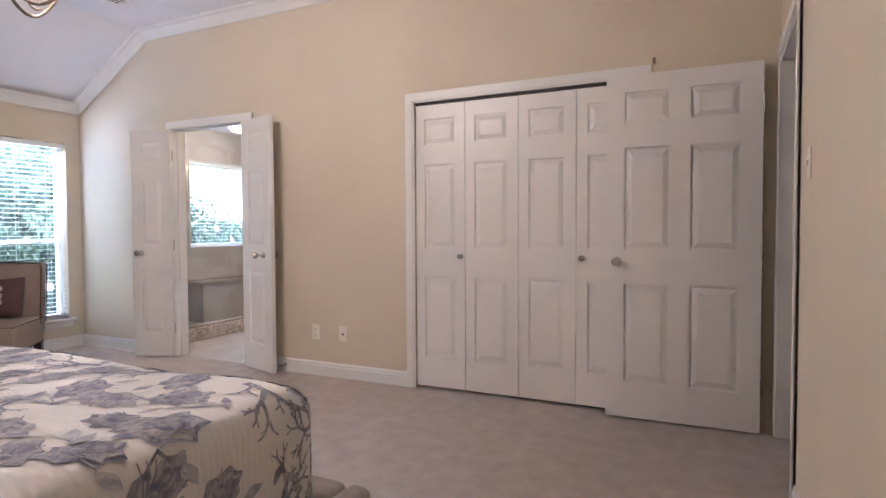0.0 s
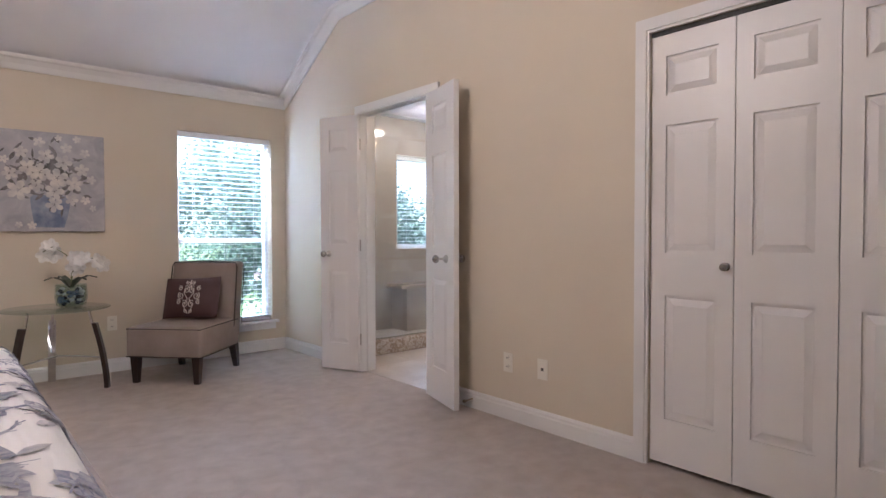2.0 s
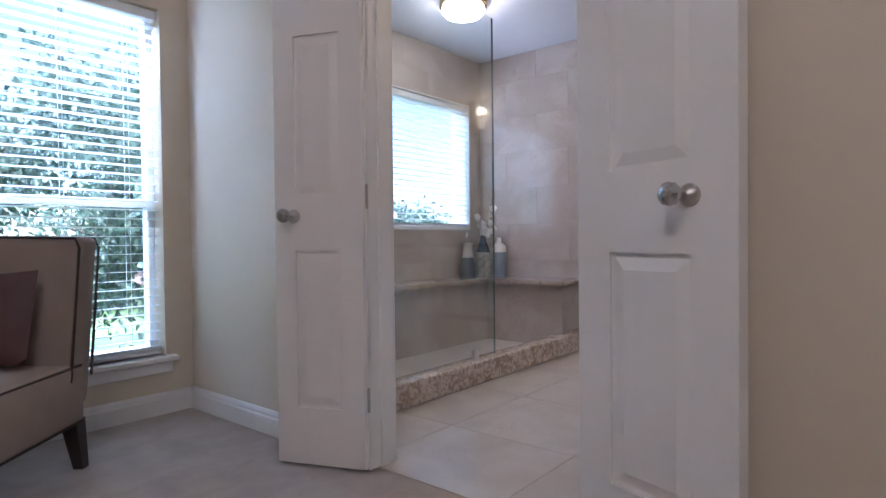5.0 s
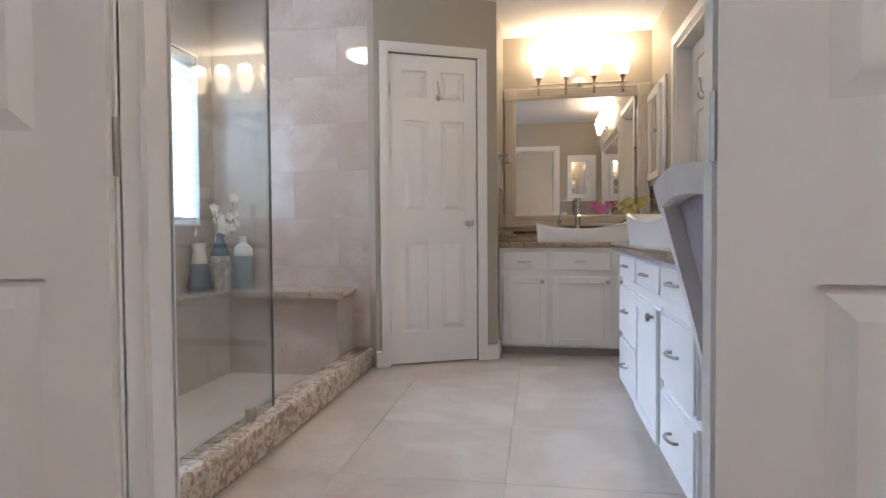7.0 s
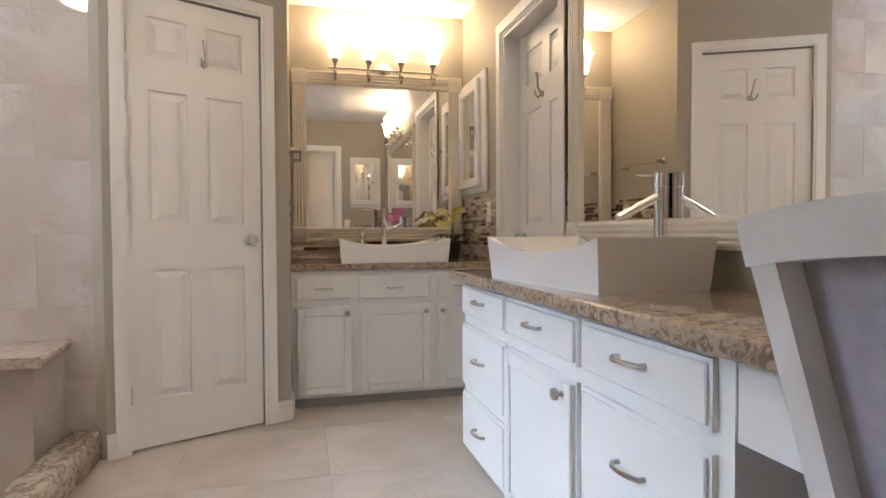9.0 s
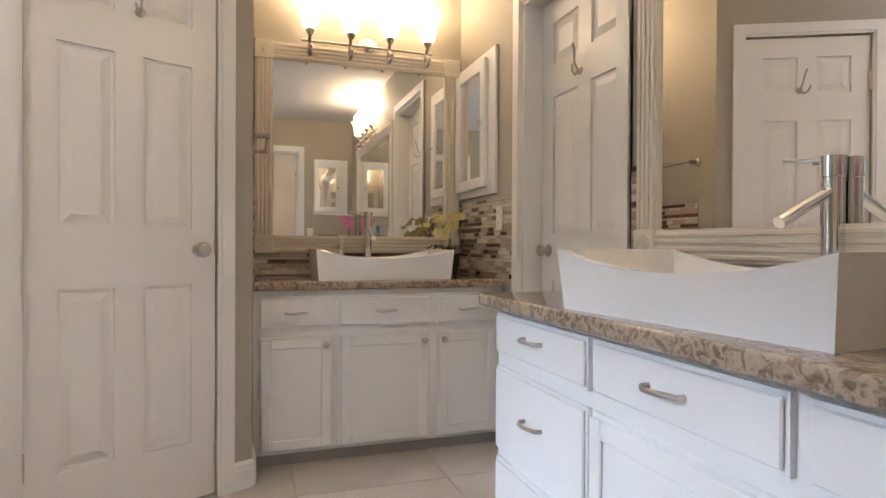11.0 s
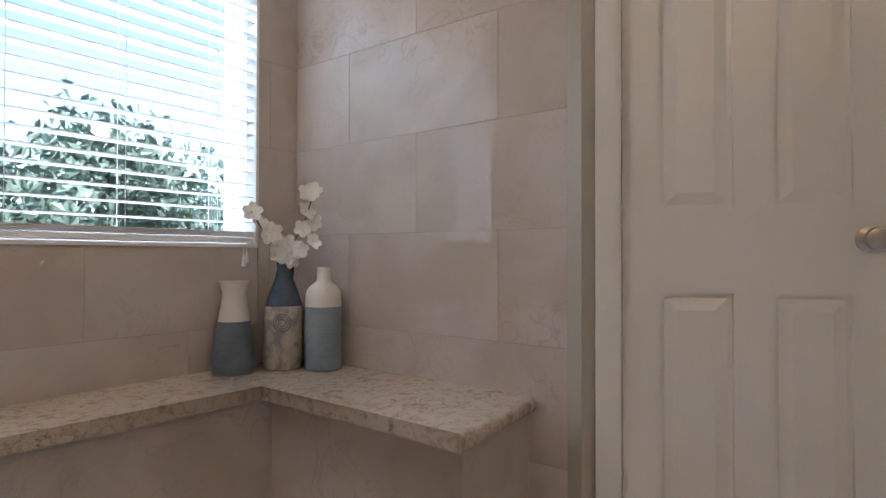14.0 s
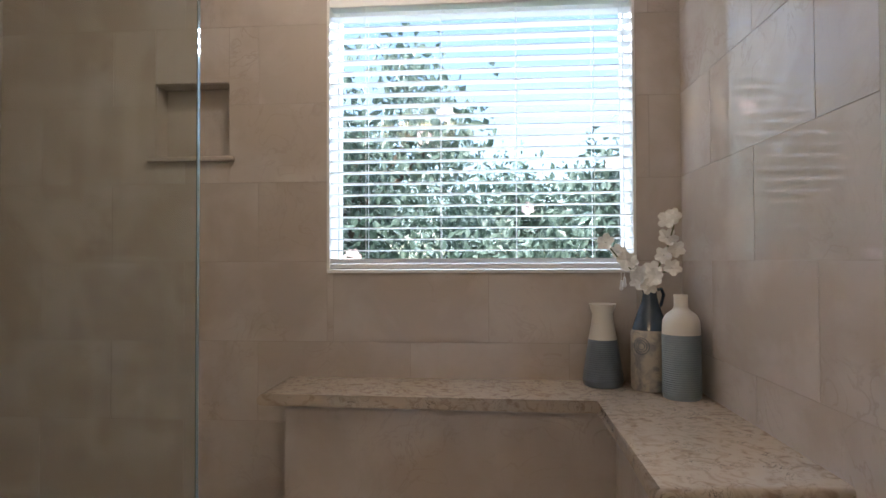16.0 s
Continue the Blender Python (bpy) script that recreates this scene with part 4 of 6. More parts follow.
bm = bmesh.new()
lathe(bm, [(0.007, 0), (0.006, 0.014), (0.016, 0.02), (0.015, 0.03), (0.004, 0.034)], 5.092, VY + 0.025, 0.558, 16, 'y')
part("cabinet_knob", bm, M_NICKEL, dr, "", True)
bm = bmesh.new()
box(bm, XB + 0.002, YS + 0.002, 0.777, 6.10, VY + 0.06, 0.815, 0.008, 3)
solid("counter_long", bm, M_COUNTER, "brown granite counter on the long vanity", "counter", "", True)


def vessel_sink(m, label):
    """A white rectangular vessel basin with a saddle-shaped rim."""
    s = thing("vessel_sink", m, label, "sink", "vessel sinks")
    bm = bmesh.new()
    L, W, nx, ny = 0.64, 0.37, 24, 12

    def rim(u):
        return 0.098 + 0.042 * abs(u) ** 2.2

    def ring(inset, z):
        out = []
        per = [(-1 + 2 * k / nx, -1) for k in range(nx)] + [(1, -1 + 2 * k / ny) for k in range(ny)] + [(1 - 2 * k / nx, 1) for k in range(nx)] + [(-1, 1 - 2 * k / ny) for k in range(ny)]
        for u, v in per:
            zz = rim(u) if z is None else z
            out.append(bm.verts.new((u * (L / 2 - inset), v * (W / 2 - inset), zz)))
        return out

    rings = [ring(0.012, 0.0), ring(0.0, None), ring(0.016, None), ring(0.045, 0.04), ring(0.10, 0.03)]
    n = len(rings[0])
    for k in range(n):
        bm.verts.ensure_lookup_table()
    for a, b in zip(rings, rings[1:]):
        for k in range(n):
            bm.faces.new((a[k], a[(k + 1) % n], b[(k + 1) % n], b[k]))
    bm.faces.new(list(reversed(rings[0])))
    bm.faces.new(rings[-1])
    part("basin", bm, M_PORCELAIN, s, "", True)
    bm = bmesh.new()
    lathe(bm, [(0.02, 0.031), (0.02, 0.034), (0.004, 0.036)], seg=16)
    part("drain", bm, M_CHROME, s)
    return s


vessel_sink(pose(7.185, 3.595, 0.802, 0, 0, 90), "white rectangular vessel sink with a saddle rim")
vessel_sink(pose(5.335, 3.285, 0.815, 0, 0, 6), "white rectangular vessel sink with a saddle rim")


def faucet(m, label):
    f = thing("vessel_faucet", m, label, "faucet", "vessel faucets")
    bm = bmesh.new()
    lathe(bm, [(0.028, 0), (0.028, 0.006), (0.022, 0.01), (0.022, 0.29), (0.024, 0.292), (0.024, 0.334), (0.004, 0.336)], seg=20)
    part("column", bm, M_CHROME, f, "", True)
    bm = bmesh.new()
    cyl(bm, (0, 0.01, 0.262), (0.0, 0.145, 0.195), 0.013)
    part("spout", bm, M_CHROME, f, "", True)
    bm = bmesh.new()
    cyl(bm, (0, 0, 0.325), (0.10, 0.02, 0.335), 0.004, seg=10)
    part("lever", bm, M_CHROME, f, "", True)
    return f


faucet(pose(7.45, 3.60, 0.802, 0, 0, 90), "tall chrome single-lever vessel faucet")
pump = thing("soap_dispenser", pose(7.46, 3.74, 0.802), "small chrome soap pump beside the vessel sink", "soap dispenser")
bm = bmesh.new()
lathe(bm, [(0.022, 0), (0.022, 0.005), (0.014, 0.009), (0.012, 0.14), (0.018, 0.145), (0.018, 0.165), (0.007, 0.17)], seg=18)
part("column", bm, M_CHROME, pump, "", True)
bm = bmesh.new()
cyl(bm, (0, 0, 0.165), (0, 0, 0.20), 0.006, seg=10)
tube(bm, [(0, 0, 0.20), (-0.03, 0, 0.205), (-0.075, 0, 0.195), (-0.08, 0, 0.185)], 0.006, 8)
part("nozzle", bm, M_CHROME, pump, "", True)
faucet(pose(5.30, 3.055, 0.815), "tall chrome single-lever vessel faucet")


def framed_mirror(m, w, h, label):
    """A mirror in a reeded frame with corner blocks; local x to the right, z up, face towards -y."""
    f = thing("framed_mirror", m, label, "mirror")
    b = 0.09
    bm = bmesh.new()
    box(bm, b - 0.01, -0.010, b - 0.01, w - b + 0.01, -0.004, h - b + 0.01)
    part("mirror_glass", bm, M_MIRROR, f)
    for x0, z0, x1, z1, upright in ((0, b, b, h - b, True), (w - b, b, w, h - b, True), (b, 0, w - b, b, False), (b, h - b, w - b, h, False)):
        bm = bmesh.new()
        box(bm, x0, -0.022, z0, x1, -0.001, z1)
        for k in range(4):
            c = 0.014 + k * 0.0205
            if upright:
                box(bm, x0 + c - 0.007, -0.028, z0, x0 + c + 0.007, -0.022, z1, 0.003)
            else:
                box(bm, x0, -0.028, z0 + c - 0.007, x1, -0.022, z0 + c + 0.007, 0.003)
        part("frame_rail", bm, M_FRAME, f)
    for x in (0, w - b):
        for z in (0, h - b):
            bm = bmesh.new()
            box(bm, x - 0.003, -0.032, z - 0.003, x + b + 0.003, -0.001, z + b + 0.003, 0.003)
            lathe(bm, [(0.030, -0.032), (0.030, -0.037), (0.022, -0.037), (0.022, -0.033), (0.012, -0.033), (0.010, -0.038), (0.002, -0.038)], x + b / 2, 0, z + b / 2, 20, 'y')
            part("corner_block", bm, M_FRAME, f)
    return f


framed_mirror(pose(XV, YA - 0.012, 0.92, 0, 0, -90), YA - YS - 0.03, 1.11, "large vanity mirror in a cream reeded frame")
framed_mirror(pose(5.955, YS, 0.92, 0, 0, 180), 1.72, 1.11, "long vanity mirror in a white reeded frame")


def light_bar(m, label, n=4, step=0.214):
    l = thing("vanity_light", m, label, "wall light", "vanity lights")
    w = (n - 1) * step
    bm = bmesh.new()
    cyl(bm, (-w / 2 - 0.04, -0.05, 0), (w / 2 + 0.04, -0.05, 0), 0.008)
    lathe(bm, [(0.06, -0.001), (0.06, -0.012), (0.02, -0.025), (0.012, -0.05)], 0, 0, 0, 20, 'y')
    part("bar", bm, M_NICKEL, l, "", True)
    for k in range(n):
        x = -w / 2 + k * step
        bm = bmesh.new()
        pts = [(x, -0.05, 0.0)]
        for q in range(9):
            a = radians(200 + q * 26)
            pts.append((x, -0.095 + 0.04 * math.cos(a), -0.045 + 0.04 * math.sin(a)))
        pts += [(x, -0.075, -0.01), (x, -0.10, 0.03)]
        tube(bm, pts, 0.009, 8)
        lathe(bm, [(0.012, 0.015), (0.022, 0.03), (0.025, 0.042), (0.014, 0.046)], x, -0.10, 0, 14)
        part("arm", bm, M_NICKEL, l, "", True)
        bm = bmesh.new()
        lathe(bm, [(0.024, 0.042), (0.036, 0.052), (0.044, 0.075), (0.050, 0.11), (0.056, 0.145), (0.066, 0.172), (0.080, 0.19), (0.077, 0.191), (0.063, 0.174), (0.052, 0.145), (0.046, 0.11), (0.040, 0.075), (0.032, 0.056), (0.005, 0.052)], x, -0.10, 0, 20)
        part("shade", bm, M_SHADE, l, "", True)
    return l


light_bar(pose(XV, 3.575, 2.045, 0, 0, -90), "four-light nickel vanity bar with frosted bell shades")
light_bar(pose(5.09, YS, 2.05, 0, 0, 180), "four-light nickel vanity bar with frosted bell shades")


def medicine_cabinet(m, label, w=0.44, h=0.66):
    c = thing("medicine_cabinet", m, label, "cabinet", "medicine cabinets")
    bm = bmesh.new()
    box(bm, 0, -0.02, 0, w, -0.001, h, 0.004)
    part("body", bm, M_CABINET, c)
    xl, xr, b = (0.004, w - 0.085, 0.058) if w > 0.43 else (0.085, w - 0.004, 0.058)
    for x0, z0, x1, z1 in ((xl, 0.04, xl + b, h - 0.04), (xr - b, 0.04, xr, h - 0.04), (xl + b, 0.04, xr - b, 0.04 + b), (xl + b, h - 0.04 - b, xr - b, h - 0.04)):
        bm = bmesh.new()
        box(bm, x0, -0.045, z0, x1, -0.02, z1, 0.004)
        part("door_rail", bm, M_CABINET, c)
    bm = bmesh.new()
    box(bm, xl + b - 0.006, -0.034, 0.034 + b, xr - b + 0.006, -0.03, h - 0.034 - b)
    part("mirror_panel", bm, M_MIRROR, c)
    bm = bmesh.new()
    lathe(bm, [(0.006, -0.045), (0.006, -0.055), (0.014, -0.06), (0.012, -0.07), (0.003, -0.072)], xr - b / 2 if w > 0.43 else xl + b / 2, 0, h * 0.5, 14, 'y')
    part("cabinet_knob", bm, M_NICKEL, c, "", True)
    return c


medicine_cabinet(pose(7.59, YS, 1.222, 0, 0, 180), "white medicine cabinet with a mirrored door", 0.52, 0.74)
medicine_cabinet(pose(XB, 3.08, 1.315, 0, 0, 90), "white medicine cabinet with a mirrored door", 0.40)

bar = thing("towel_bar", pose(0, YA, 1.42), "brushed nickel towel bar on the alcove wall", "towel bar")
for x in (6.98, 7.40):
    bm = bmesh.new()
    lathe(bm, [(0.024, -0.001), (0.024, -0.008), (0.012, -0.014), (0.010, -0.06), (0.013, -0.068), (0.004, -0.07)], x, 0, 0, 14, 'y')
    part("bracket", bm, M_NICKEL, bar, "", True)
bm = bmesh.new()
cyl(bm, (6.96, -0.06, 0), (7.42, -0.06, 0), 0.008)
part("rod", bm, M_NICKEL, bar, "", True)


def wall_plate(name, m, label, kindof):
    p = thing(name, m, label, "switch" if kindof == "switch" else "outlet")
    bm = bmesh.new()
    box(bm, -0.036, -0.006, -0.058, 0.036, -0.001, 0.058, 0.002)
    part("plate", bm, M_PLATE, p)
    if kindof == "switch":
        bm = bmesh.new()
        box(bm, -0.006, -0.014, -0.012, 0.006, -0.006, 0.012, 0.002)
        part("toggle", bm, M_PLATE, p)
    elif kindof == "jack":
        bm = bmesh.new()
        box(bm, -0.008, -0.0075, -0.008, 0.008, -0.006, 0.008)
        part("jack", bm, M_SLOT, p)
    else:
        for z in (-0.026, 0.026):
            bm = bmesh.new()
            lathe(bm, [(0.017, -0.006), (0.017, -0.009), (0.002, -0.009)], 0, 0, z, 14, 'y')
            rec = part("socket", bm, M_PLATE, p)
            for x in (-0.006, 0.006):
                bm = bmesh.new()
                box(bm, x - 0.0014, -0.0097, z - 0.003, x + 0.0014, -0.009, z + 0.007)
                part("slot", bm, M_SLOT, rec)
    return p


wall_plate("wall_outlet", pose(7.03, YS + 0.008, 1.097, 0, 0, 180), "ivory outlet set in the mosaic backsplash", "outlet")
wall_plate("light_switch", pose(XB, 3.52, 1.10, 0, 0, 90), "ivory light switch beside the bath doorway", "switch")

# ---------------- orchids on the counters ----------------


def potted_orchid(name, m, petal, label, r=0.03, up=0.0):
    o = thing(name, m, label, "plant")
    bm = bmesh.new()
    lathe(bm, [(0.04, 0), (0.045, 0.004), (0.055, 0.11), (0.05, 0.11), (0.048, 0.10), (0.004, 0.098)], seg=20)
    part("pot", bm, M_BLACKPOT, o, "", True)
    g = random.Random(11)
    for k in range(5):
        a = k * 1.256 + 0.4
        bm = bmesh.new()
        rows = []
        for u, wd, z in ((0.01, 0.012, 0.10), (0.05, 0.024, 0.15), (0.10, 0.022, 0.165), (0.14, 0.004, 0.14)):
            rows.append([bm.verts.new((math.cos(a) * u - math.sin(a) * wd * s, math.sin(a) * u + math.cos(a) * wd * s, z - 0.006 * (1 - abs(s)))) for s in (-1, 0, 1)])
        for ra, rb in zip(rows, rows[1:]):
            for i in range(2):
                bm.faces.new((ra[i], ra[i + 1], rb[i + 1], rb[i]))
        part("leaf", bm, M_LEAF, o)
    spray(o, [[(0, 0, 0.10), (0.02, 0, 0.20 + up), (0.0, 0.03, 0.27 + up), (-0.05, 0.09, 0.29 + up), (-0.07, 0.14, 0.25 + up)],
              [(0, 0, 0.10), (-0.01, 0.0, 0.22 + up), (0.01, -0.03, 0.29 + up), (-0.02, -0.07, 0.30 + up)],
              [(0, 0, 0.10), (-0.03, 0.02, 0.19 + up), (-0.06, 0.05, 0.24 + up), (-0.10, 0.10, 0.20 + up)]], petal, r, g, 7, (-1, 0.2, 0.2))
    return o


potted_orchid("potted_orchid", pose(7.42, 3.15, 0.802), M_YELLOW, "yellow-green orchid in a black pot by the sink", 0.026, 0.03)
potted_orchid("potted_orchid", pose(4.22, 3.13, 0.815, 0, 0, 200), M_PINK, "pink orchid in a black pot on the granite counter", 0.045, 0.15)

# ---------------- vanity chair ----------------
chair = thing("vanity_chair", pose(4.065, 3.455, 0, 0, 0, 0), "white-painted chair with lavender-grey upholstery", "chair")
HW = 0.242


def lean(z):
    return 0.02 + 0.13 * max(0.0, (z - 0.42) / 0.58) ** 1.15


def crest(u):
    return 0.982 + 0.022 * (1 - u * u)


def half(z):
    """Half the width of the back, which widens upwards."""
    return 0.208 + 0.042 * max(0.0, (z - 0.45) / 0.53)


for s in (-1, 1):
    bm = bmesh.new()
    prev = None
    for k in range(13):
        z = 0.0 + k / 12 * 0.972
        y = lean(z) if z > 0.42 else 0.02 + 0.05 * (0.42 - z) / 0.42
        w = 0.019
        x = s * (half(z) - w)
        row = [bm.verts.new((x + a * w, y + b, z)) for a, b in ((-1, -0.02), (1, -0.02), (1, 0.03), (-1, 0.03))]
        if prev:
            for q in range(4):
                bm.faces.new((prev[q], prev[(q + 1) % 4], row[(q + 1) % 4], row[q]))
        else:
            bm.faces.new(list(reversed(row)))
        prev = row
    bm.faces.new(prev)
    part("back_post", bm, M_CHAIRPAINT, chair)
for zlow, zhigh, nm in ((None, None, "crest_rail"), (0.50, 0.555, "back_rail")):
    bm = bmesh.new()
    prev = None
    n = 12
    for k in range(n + 1):
        u = -1 + 2 * k / n
        x = u * (half(0.98) + 0.003 if nm == "crest_rail" else half(0.5) - 0.03)
        za, zb = (crest(u) - 0.056, crest(u)) if zlow is None else (zlow, zhigh)
        bow = 0.008 * (1 - u * u)
        row = [bm.verts.new((x, lean(z) + bow + d, z)) for z, d in ((za, -0.021), (za, 0.031), (zb, 0.031), (zb, -0.021))]
        if prev:
            for q in range(4):
                bm.faces.new((prev[q], prev[(q + 1) % 4], row[(q + 1) % 4], row[q]))
        else:
            bm.faces.new(list(reversed(row)))
        prev = row
    bm.faces.new(prev)
    part(nm, bm, M_CHAIRPAINT, chair)
bm = bmesh.new()
grid = []
for j in range(9):
    row = []
    for k in range(11):
        u = -1 + 2 * k / 10
        z = 0.55 + (crest(u) - 0.05 - 0.55) * j / 8
        row.append((u * (half(z) - 0.036), lean(z) + 0.008 * (1 - u * u), z))
    grid.append(row)
for d, flip in ((-0.006, 1), (-0.035, -1)):
    vs = [[bm.verts.new((x, y + d + (-0.012 * (1 - ((k - 5) / 5) ** 2) * (1 - ((j - 4) / 4) ** 2) if flip < 0 else 0), z)) for k, (x, y, z) in enumerate(r)] for j, r in enumerate(grid)]
    for j in range(8):
        for k in range(10):
            bm.faces.new((vs[j][k], vs[j][k + 1], vs[j + 1][k + 1], vs[j + 1][k]))
part("back_panel", bm, M_LAVENDER, chair, "lavender-grey fabric", True)
bm = bmesh.new()
box(bm, -HW + 0.005, -0.40, 0.37, HW - 0.005, 0.03, 0.42, 0.006, 2)
part("seat_frame", bm, M_CHAIRPAINT, chair)
bm = bmesh.new()
box(bm, -HW + 0.012, -0.395, 0.418, HW - 0.012, 0.0, 0.475, 0.024, 4)
part("seat_cushion", bm, M_LAVENDER, chair, "lavender-grey fabric", True)
for s in (-1, 1):
    bm = bmesh.new()
    lathe(bm, [(0.022, 0.37), (0.02, 0.34), (0.014, 0.33), (0.021, 0.31), (0.02, 0.26), (0.011, 0.02), (0.014, 0.0)], s * (HW - 0.03), -0.37, 0, 14)
    part("front_leg", bm, M_CHAIRPAINT, chair, "", True)

for o in [o for o in scene.objects if o not in DONE and o.parent is None]:
    o.matrix_world = Matrix.Translation(BATH) @ o.matrix_world

# ---------------- bedroom furniture ----------------
wall_plate("wall_outlet", pose(XW, 3.21, 0.338, 0, 0, -90), "ivory duplex outlet above the baseboard", "outlet")
wall_plate("wall_jack", pose(XW, 2.95, 0.340, 0, 0, -90), "ivory cable jack plate above the baseboard", "jack")
wall_plate("wall_outlet", pose(2.33, YW, 0.39), "ivory duplex outlet behind the accent table", "outlet")
wall_plate("light_switch", pose(2.60, YE, 1.37, 0, 0, 180), "ivory light switch beside the entry doorway", "switch")

BX, BY0, BY1 = 1.50, 1.38, 3.56
bed = thing("bed", pose(0, 0, 0), "king bed with a printed quilt and upholstered frame", "bed")
bm = bmesh.new()
box(bm, -1.1, BY0 - 0.10, 0.10, BX + 0.16, BY0 - 0.01, 0.36, 0.035, 4)
part("side_rail", bm, M_BEDFRAME, bed, "", True)
bm = bmesh.new()
box(bm, -1.1, BY1 + 0.01, 0.10, BX + 0.16, BY1 + 0.10, 0.36, 0.035, 4)
part("side_rail", bm, M_BEDFRAME, bed, "", True)
bm = bmesh.new()
box(bm, BX + 0.07, BY0 - 0.01, 0.10, BX + 0.16, BY1 + 0.01, 0.36, 0.035, 4)
part("foot_rail", bm, M_BEDFRAME, bed, "", True)
for x, y in ((BX + 0.05, BY0 + 0.02), (BX + 0.05, BY1 - 0.02), (-1.0, BY0 + 0.02), (-1.0, BY1 - 0.02)):
    bm = bmesh.new()
    cyl(bm, (x, y, 0), (x, y, 0.11), 0.022, 0.028)
    part("leg", bm, M_DARKWOOD, bed)
bm = bmesh.new()
box(bm, -1.1, BY0 + 0.03, 0.2, BX - 0.01, BY1 - 0.03, 0.62, 0.05, 3)
part("mattress", bm, M_PETAL, bed)
# quilt: a softly rumpled shell that falls over the foot and sides
bm = bmesh.new()
nx, ny = 90, 84
R = 0.085


def fold(d):
    """Distance past the edge turned over a rounded corner: out and down."""
    if d <= 0:
        return 0.0, 0.0
    a = d / R
    if a < math.pi / 2:
        return R * math.sin(a), R * (1 - math.cos(a))
    return R + 0.0, R + (d - R * math.pi / 2)


xa, xb, ya, yb = -1.09, BX + 0.36, BY0 - 0.36, BY1 + 0.36
ex, e0, e1 = BX - R, BY0 + R, BY1 - R


def sheet(x, y):
    """Where a point of the flat quilt lies once it is spread over the bed."""
    ox, dx = fold(x - ex)
    oy0, dy0 = fold(e0 - y)
    oy1, dy1 = fold(y - e1)
    px = min(x, ex) + ox
    py = max(min(y, e1), e0) - oy0 + oy1
    if dx > 0 and (dy0 > 0 or dy1 > 0):
        k = min(1.0, min(dx, max(dy0, dy1)) / 0.25)
        px -= 0.035 * k
        py += 0.035 * k * (1 if dy0 > 0 else -1)
    z = 0.715 - max(dx, dy0, dy1) + 0.012 * noise.noise(Vector((x * 3.1, y * 3.1, 0.3))) - 0.012 * max(0, x - 0.6)
    return Vector((px, py, max(z, 0.29)))


rows = [[bm.verts.new(sheet(xa + (xb - xa) * i / nx, ya + (yb - ya) * j / ny)) for j in range(ny + 1)] for i in range(nx + 1)]
uv = bm.loops.layers.uv.new("sheet")
for i in range(nx):
    for j in range(ny):
        f = bm.faces.new((rows[i][j], rows[i + 1][j], rows[i + 1][j + 1], rows[i][j + 1]))
        for l, (a, c) in zip(f.loops, ((i, j), (i + 1, j), (i + 1, j + 1), (i, j + 1))):
            l[uv].uv = (xa + (xb - xa) * a / nx, ya + (yb - ya) * c / ny)
quilt = thing("quilt", pose(0, 0, 0), "ivory quilt printed with slate-blue coral and blooms", "quilt")
cloth = part("cloth", bm, M_QUILT, quilt, "", True)
sm = cloth.modifiers.new("thickness", 'SOLIDIFY')
sm.thickness = 0.012

PRINT = {True: ([], []), False: ([], [])}


def printed(pts, dark, lift):
    """A patch of print: a fan of triangles over an outline on the flat quilt, laid on the cloth."""
    vs, fs = PRINT[dark]
    c = Vector((sum(p[0] for p in pts) / len(pts), sum(p[1] for p in pts) / len(pts)))
    if not (xa < c.x < xb - 0.03 and ya + 0.03 < c.y < yb - 0.03):
        return
    i = len(vs)
    for x, y in [tuple(c)] + list(pts):
        p = sheet(x, y)
        q, r = sheet(x + 0.004, y) - p, sheet(x, y + 0.004) - p
        n = q.cross(r)
        n = n.normalized() if n.length > 1e-9 else Vector((0, 0, 1))
        vs.append(p + n * lift)
    m = len(pts)
    for k in range(m):
        fs.append((i, i + 1 + k, i + 1 + (k + 1) % m))


pg = random.Random(31)


def stroke(x, y, th, ln, w0, w1, dark, bend=0.0, lift=0.003):
    n = max(2, int(ln / 0.022))
    for k in range(n):
        a, c = k / n, (k + 1) / n
        t0 = th + bend * a
        x1, y1 = x + math.cos(t0) * ln / n, y + math.sin(t0) * ln / n
        wa, wb = w0 + (w1 - w0) * a, w0 + (w1 - w0) * c
        px, py = -math.sin(t0), math.cos(t0)
        printed([(x + px * wa, y + py * wa), (x1 + px * wb, y1 + py * wb), (x1 - px * wb, y1 - py * wb), (x - px * wa, y - py * wa)], dark, lift)
        x, y = x1, y1
    return x, y


def coral(x, y, th, ln, w, depth, dark):
    x1, y1 = stroke(x, y, th, ln, w, w * 0.75, dark, pg.uniform(-0.4, 0.4))
    if depth == 0:
        return
    for s in (-1, 1):
        if pg.random() < 0.92:
            coral(x1, y1, th + s * pg.uniform(0.25, 0.75), ln * pg.uniform(0.62, 0.85), w * 0.72, depth - 1, dark)
    if pg.random() < 0.5:
        f = pg.uniform(0.3, 0.8)
        coral(x + (x1 - x) * f, y + (y1 - y) * f, th + pg.choice((-1, 1)) * pg.uniform(0.7, 1.1), ln * 0.5, w * 0.6, max(0, depth - 2), dark)


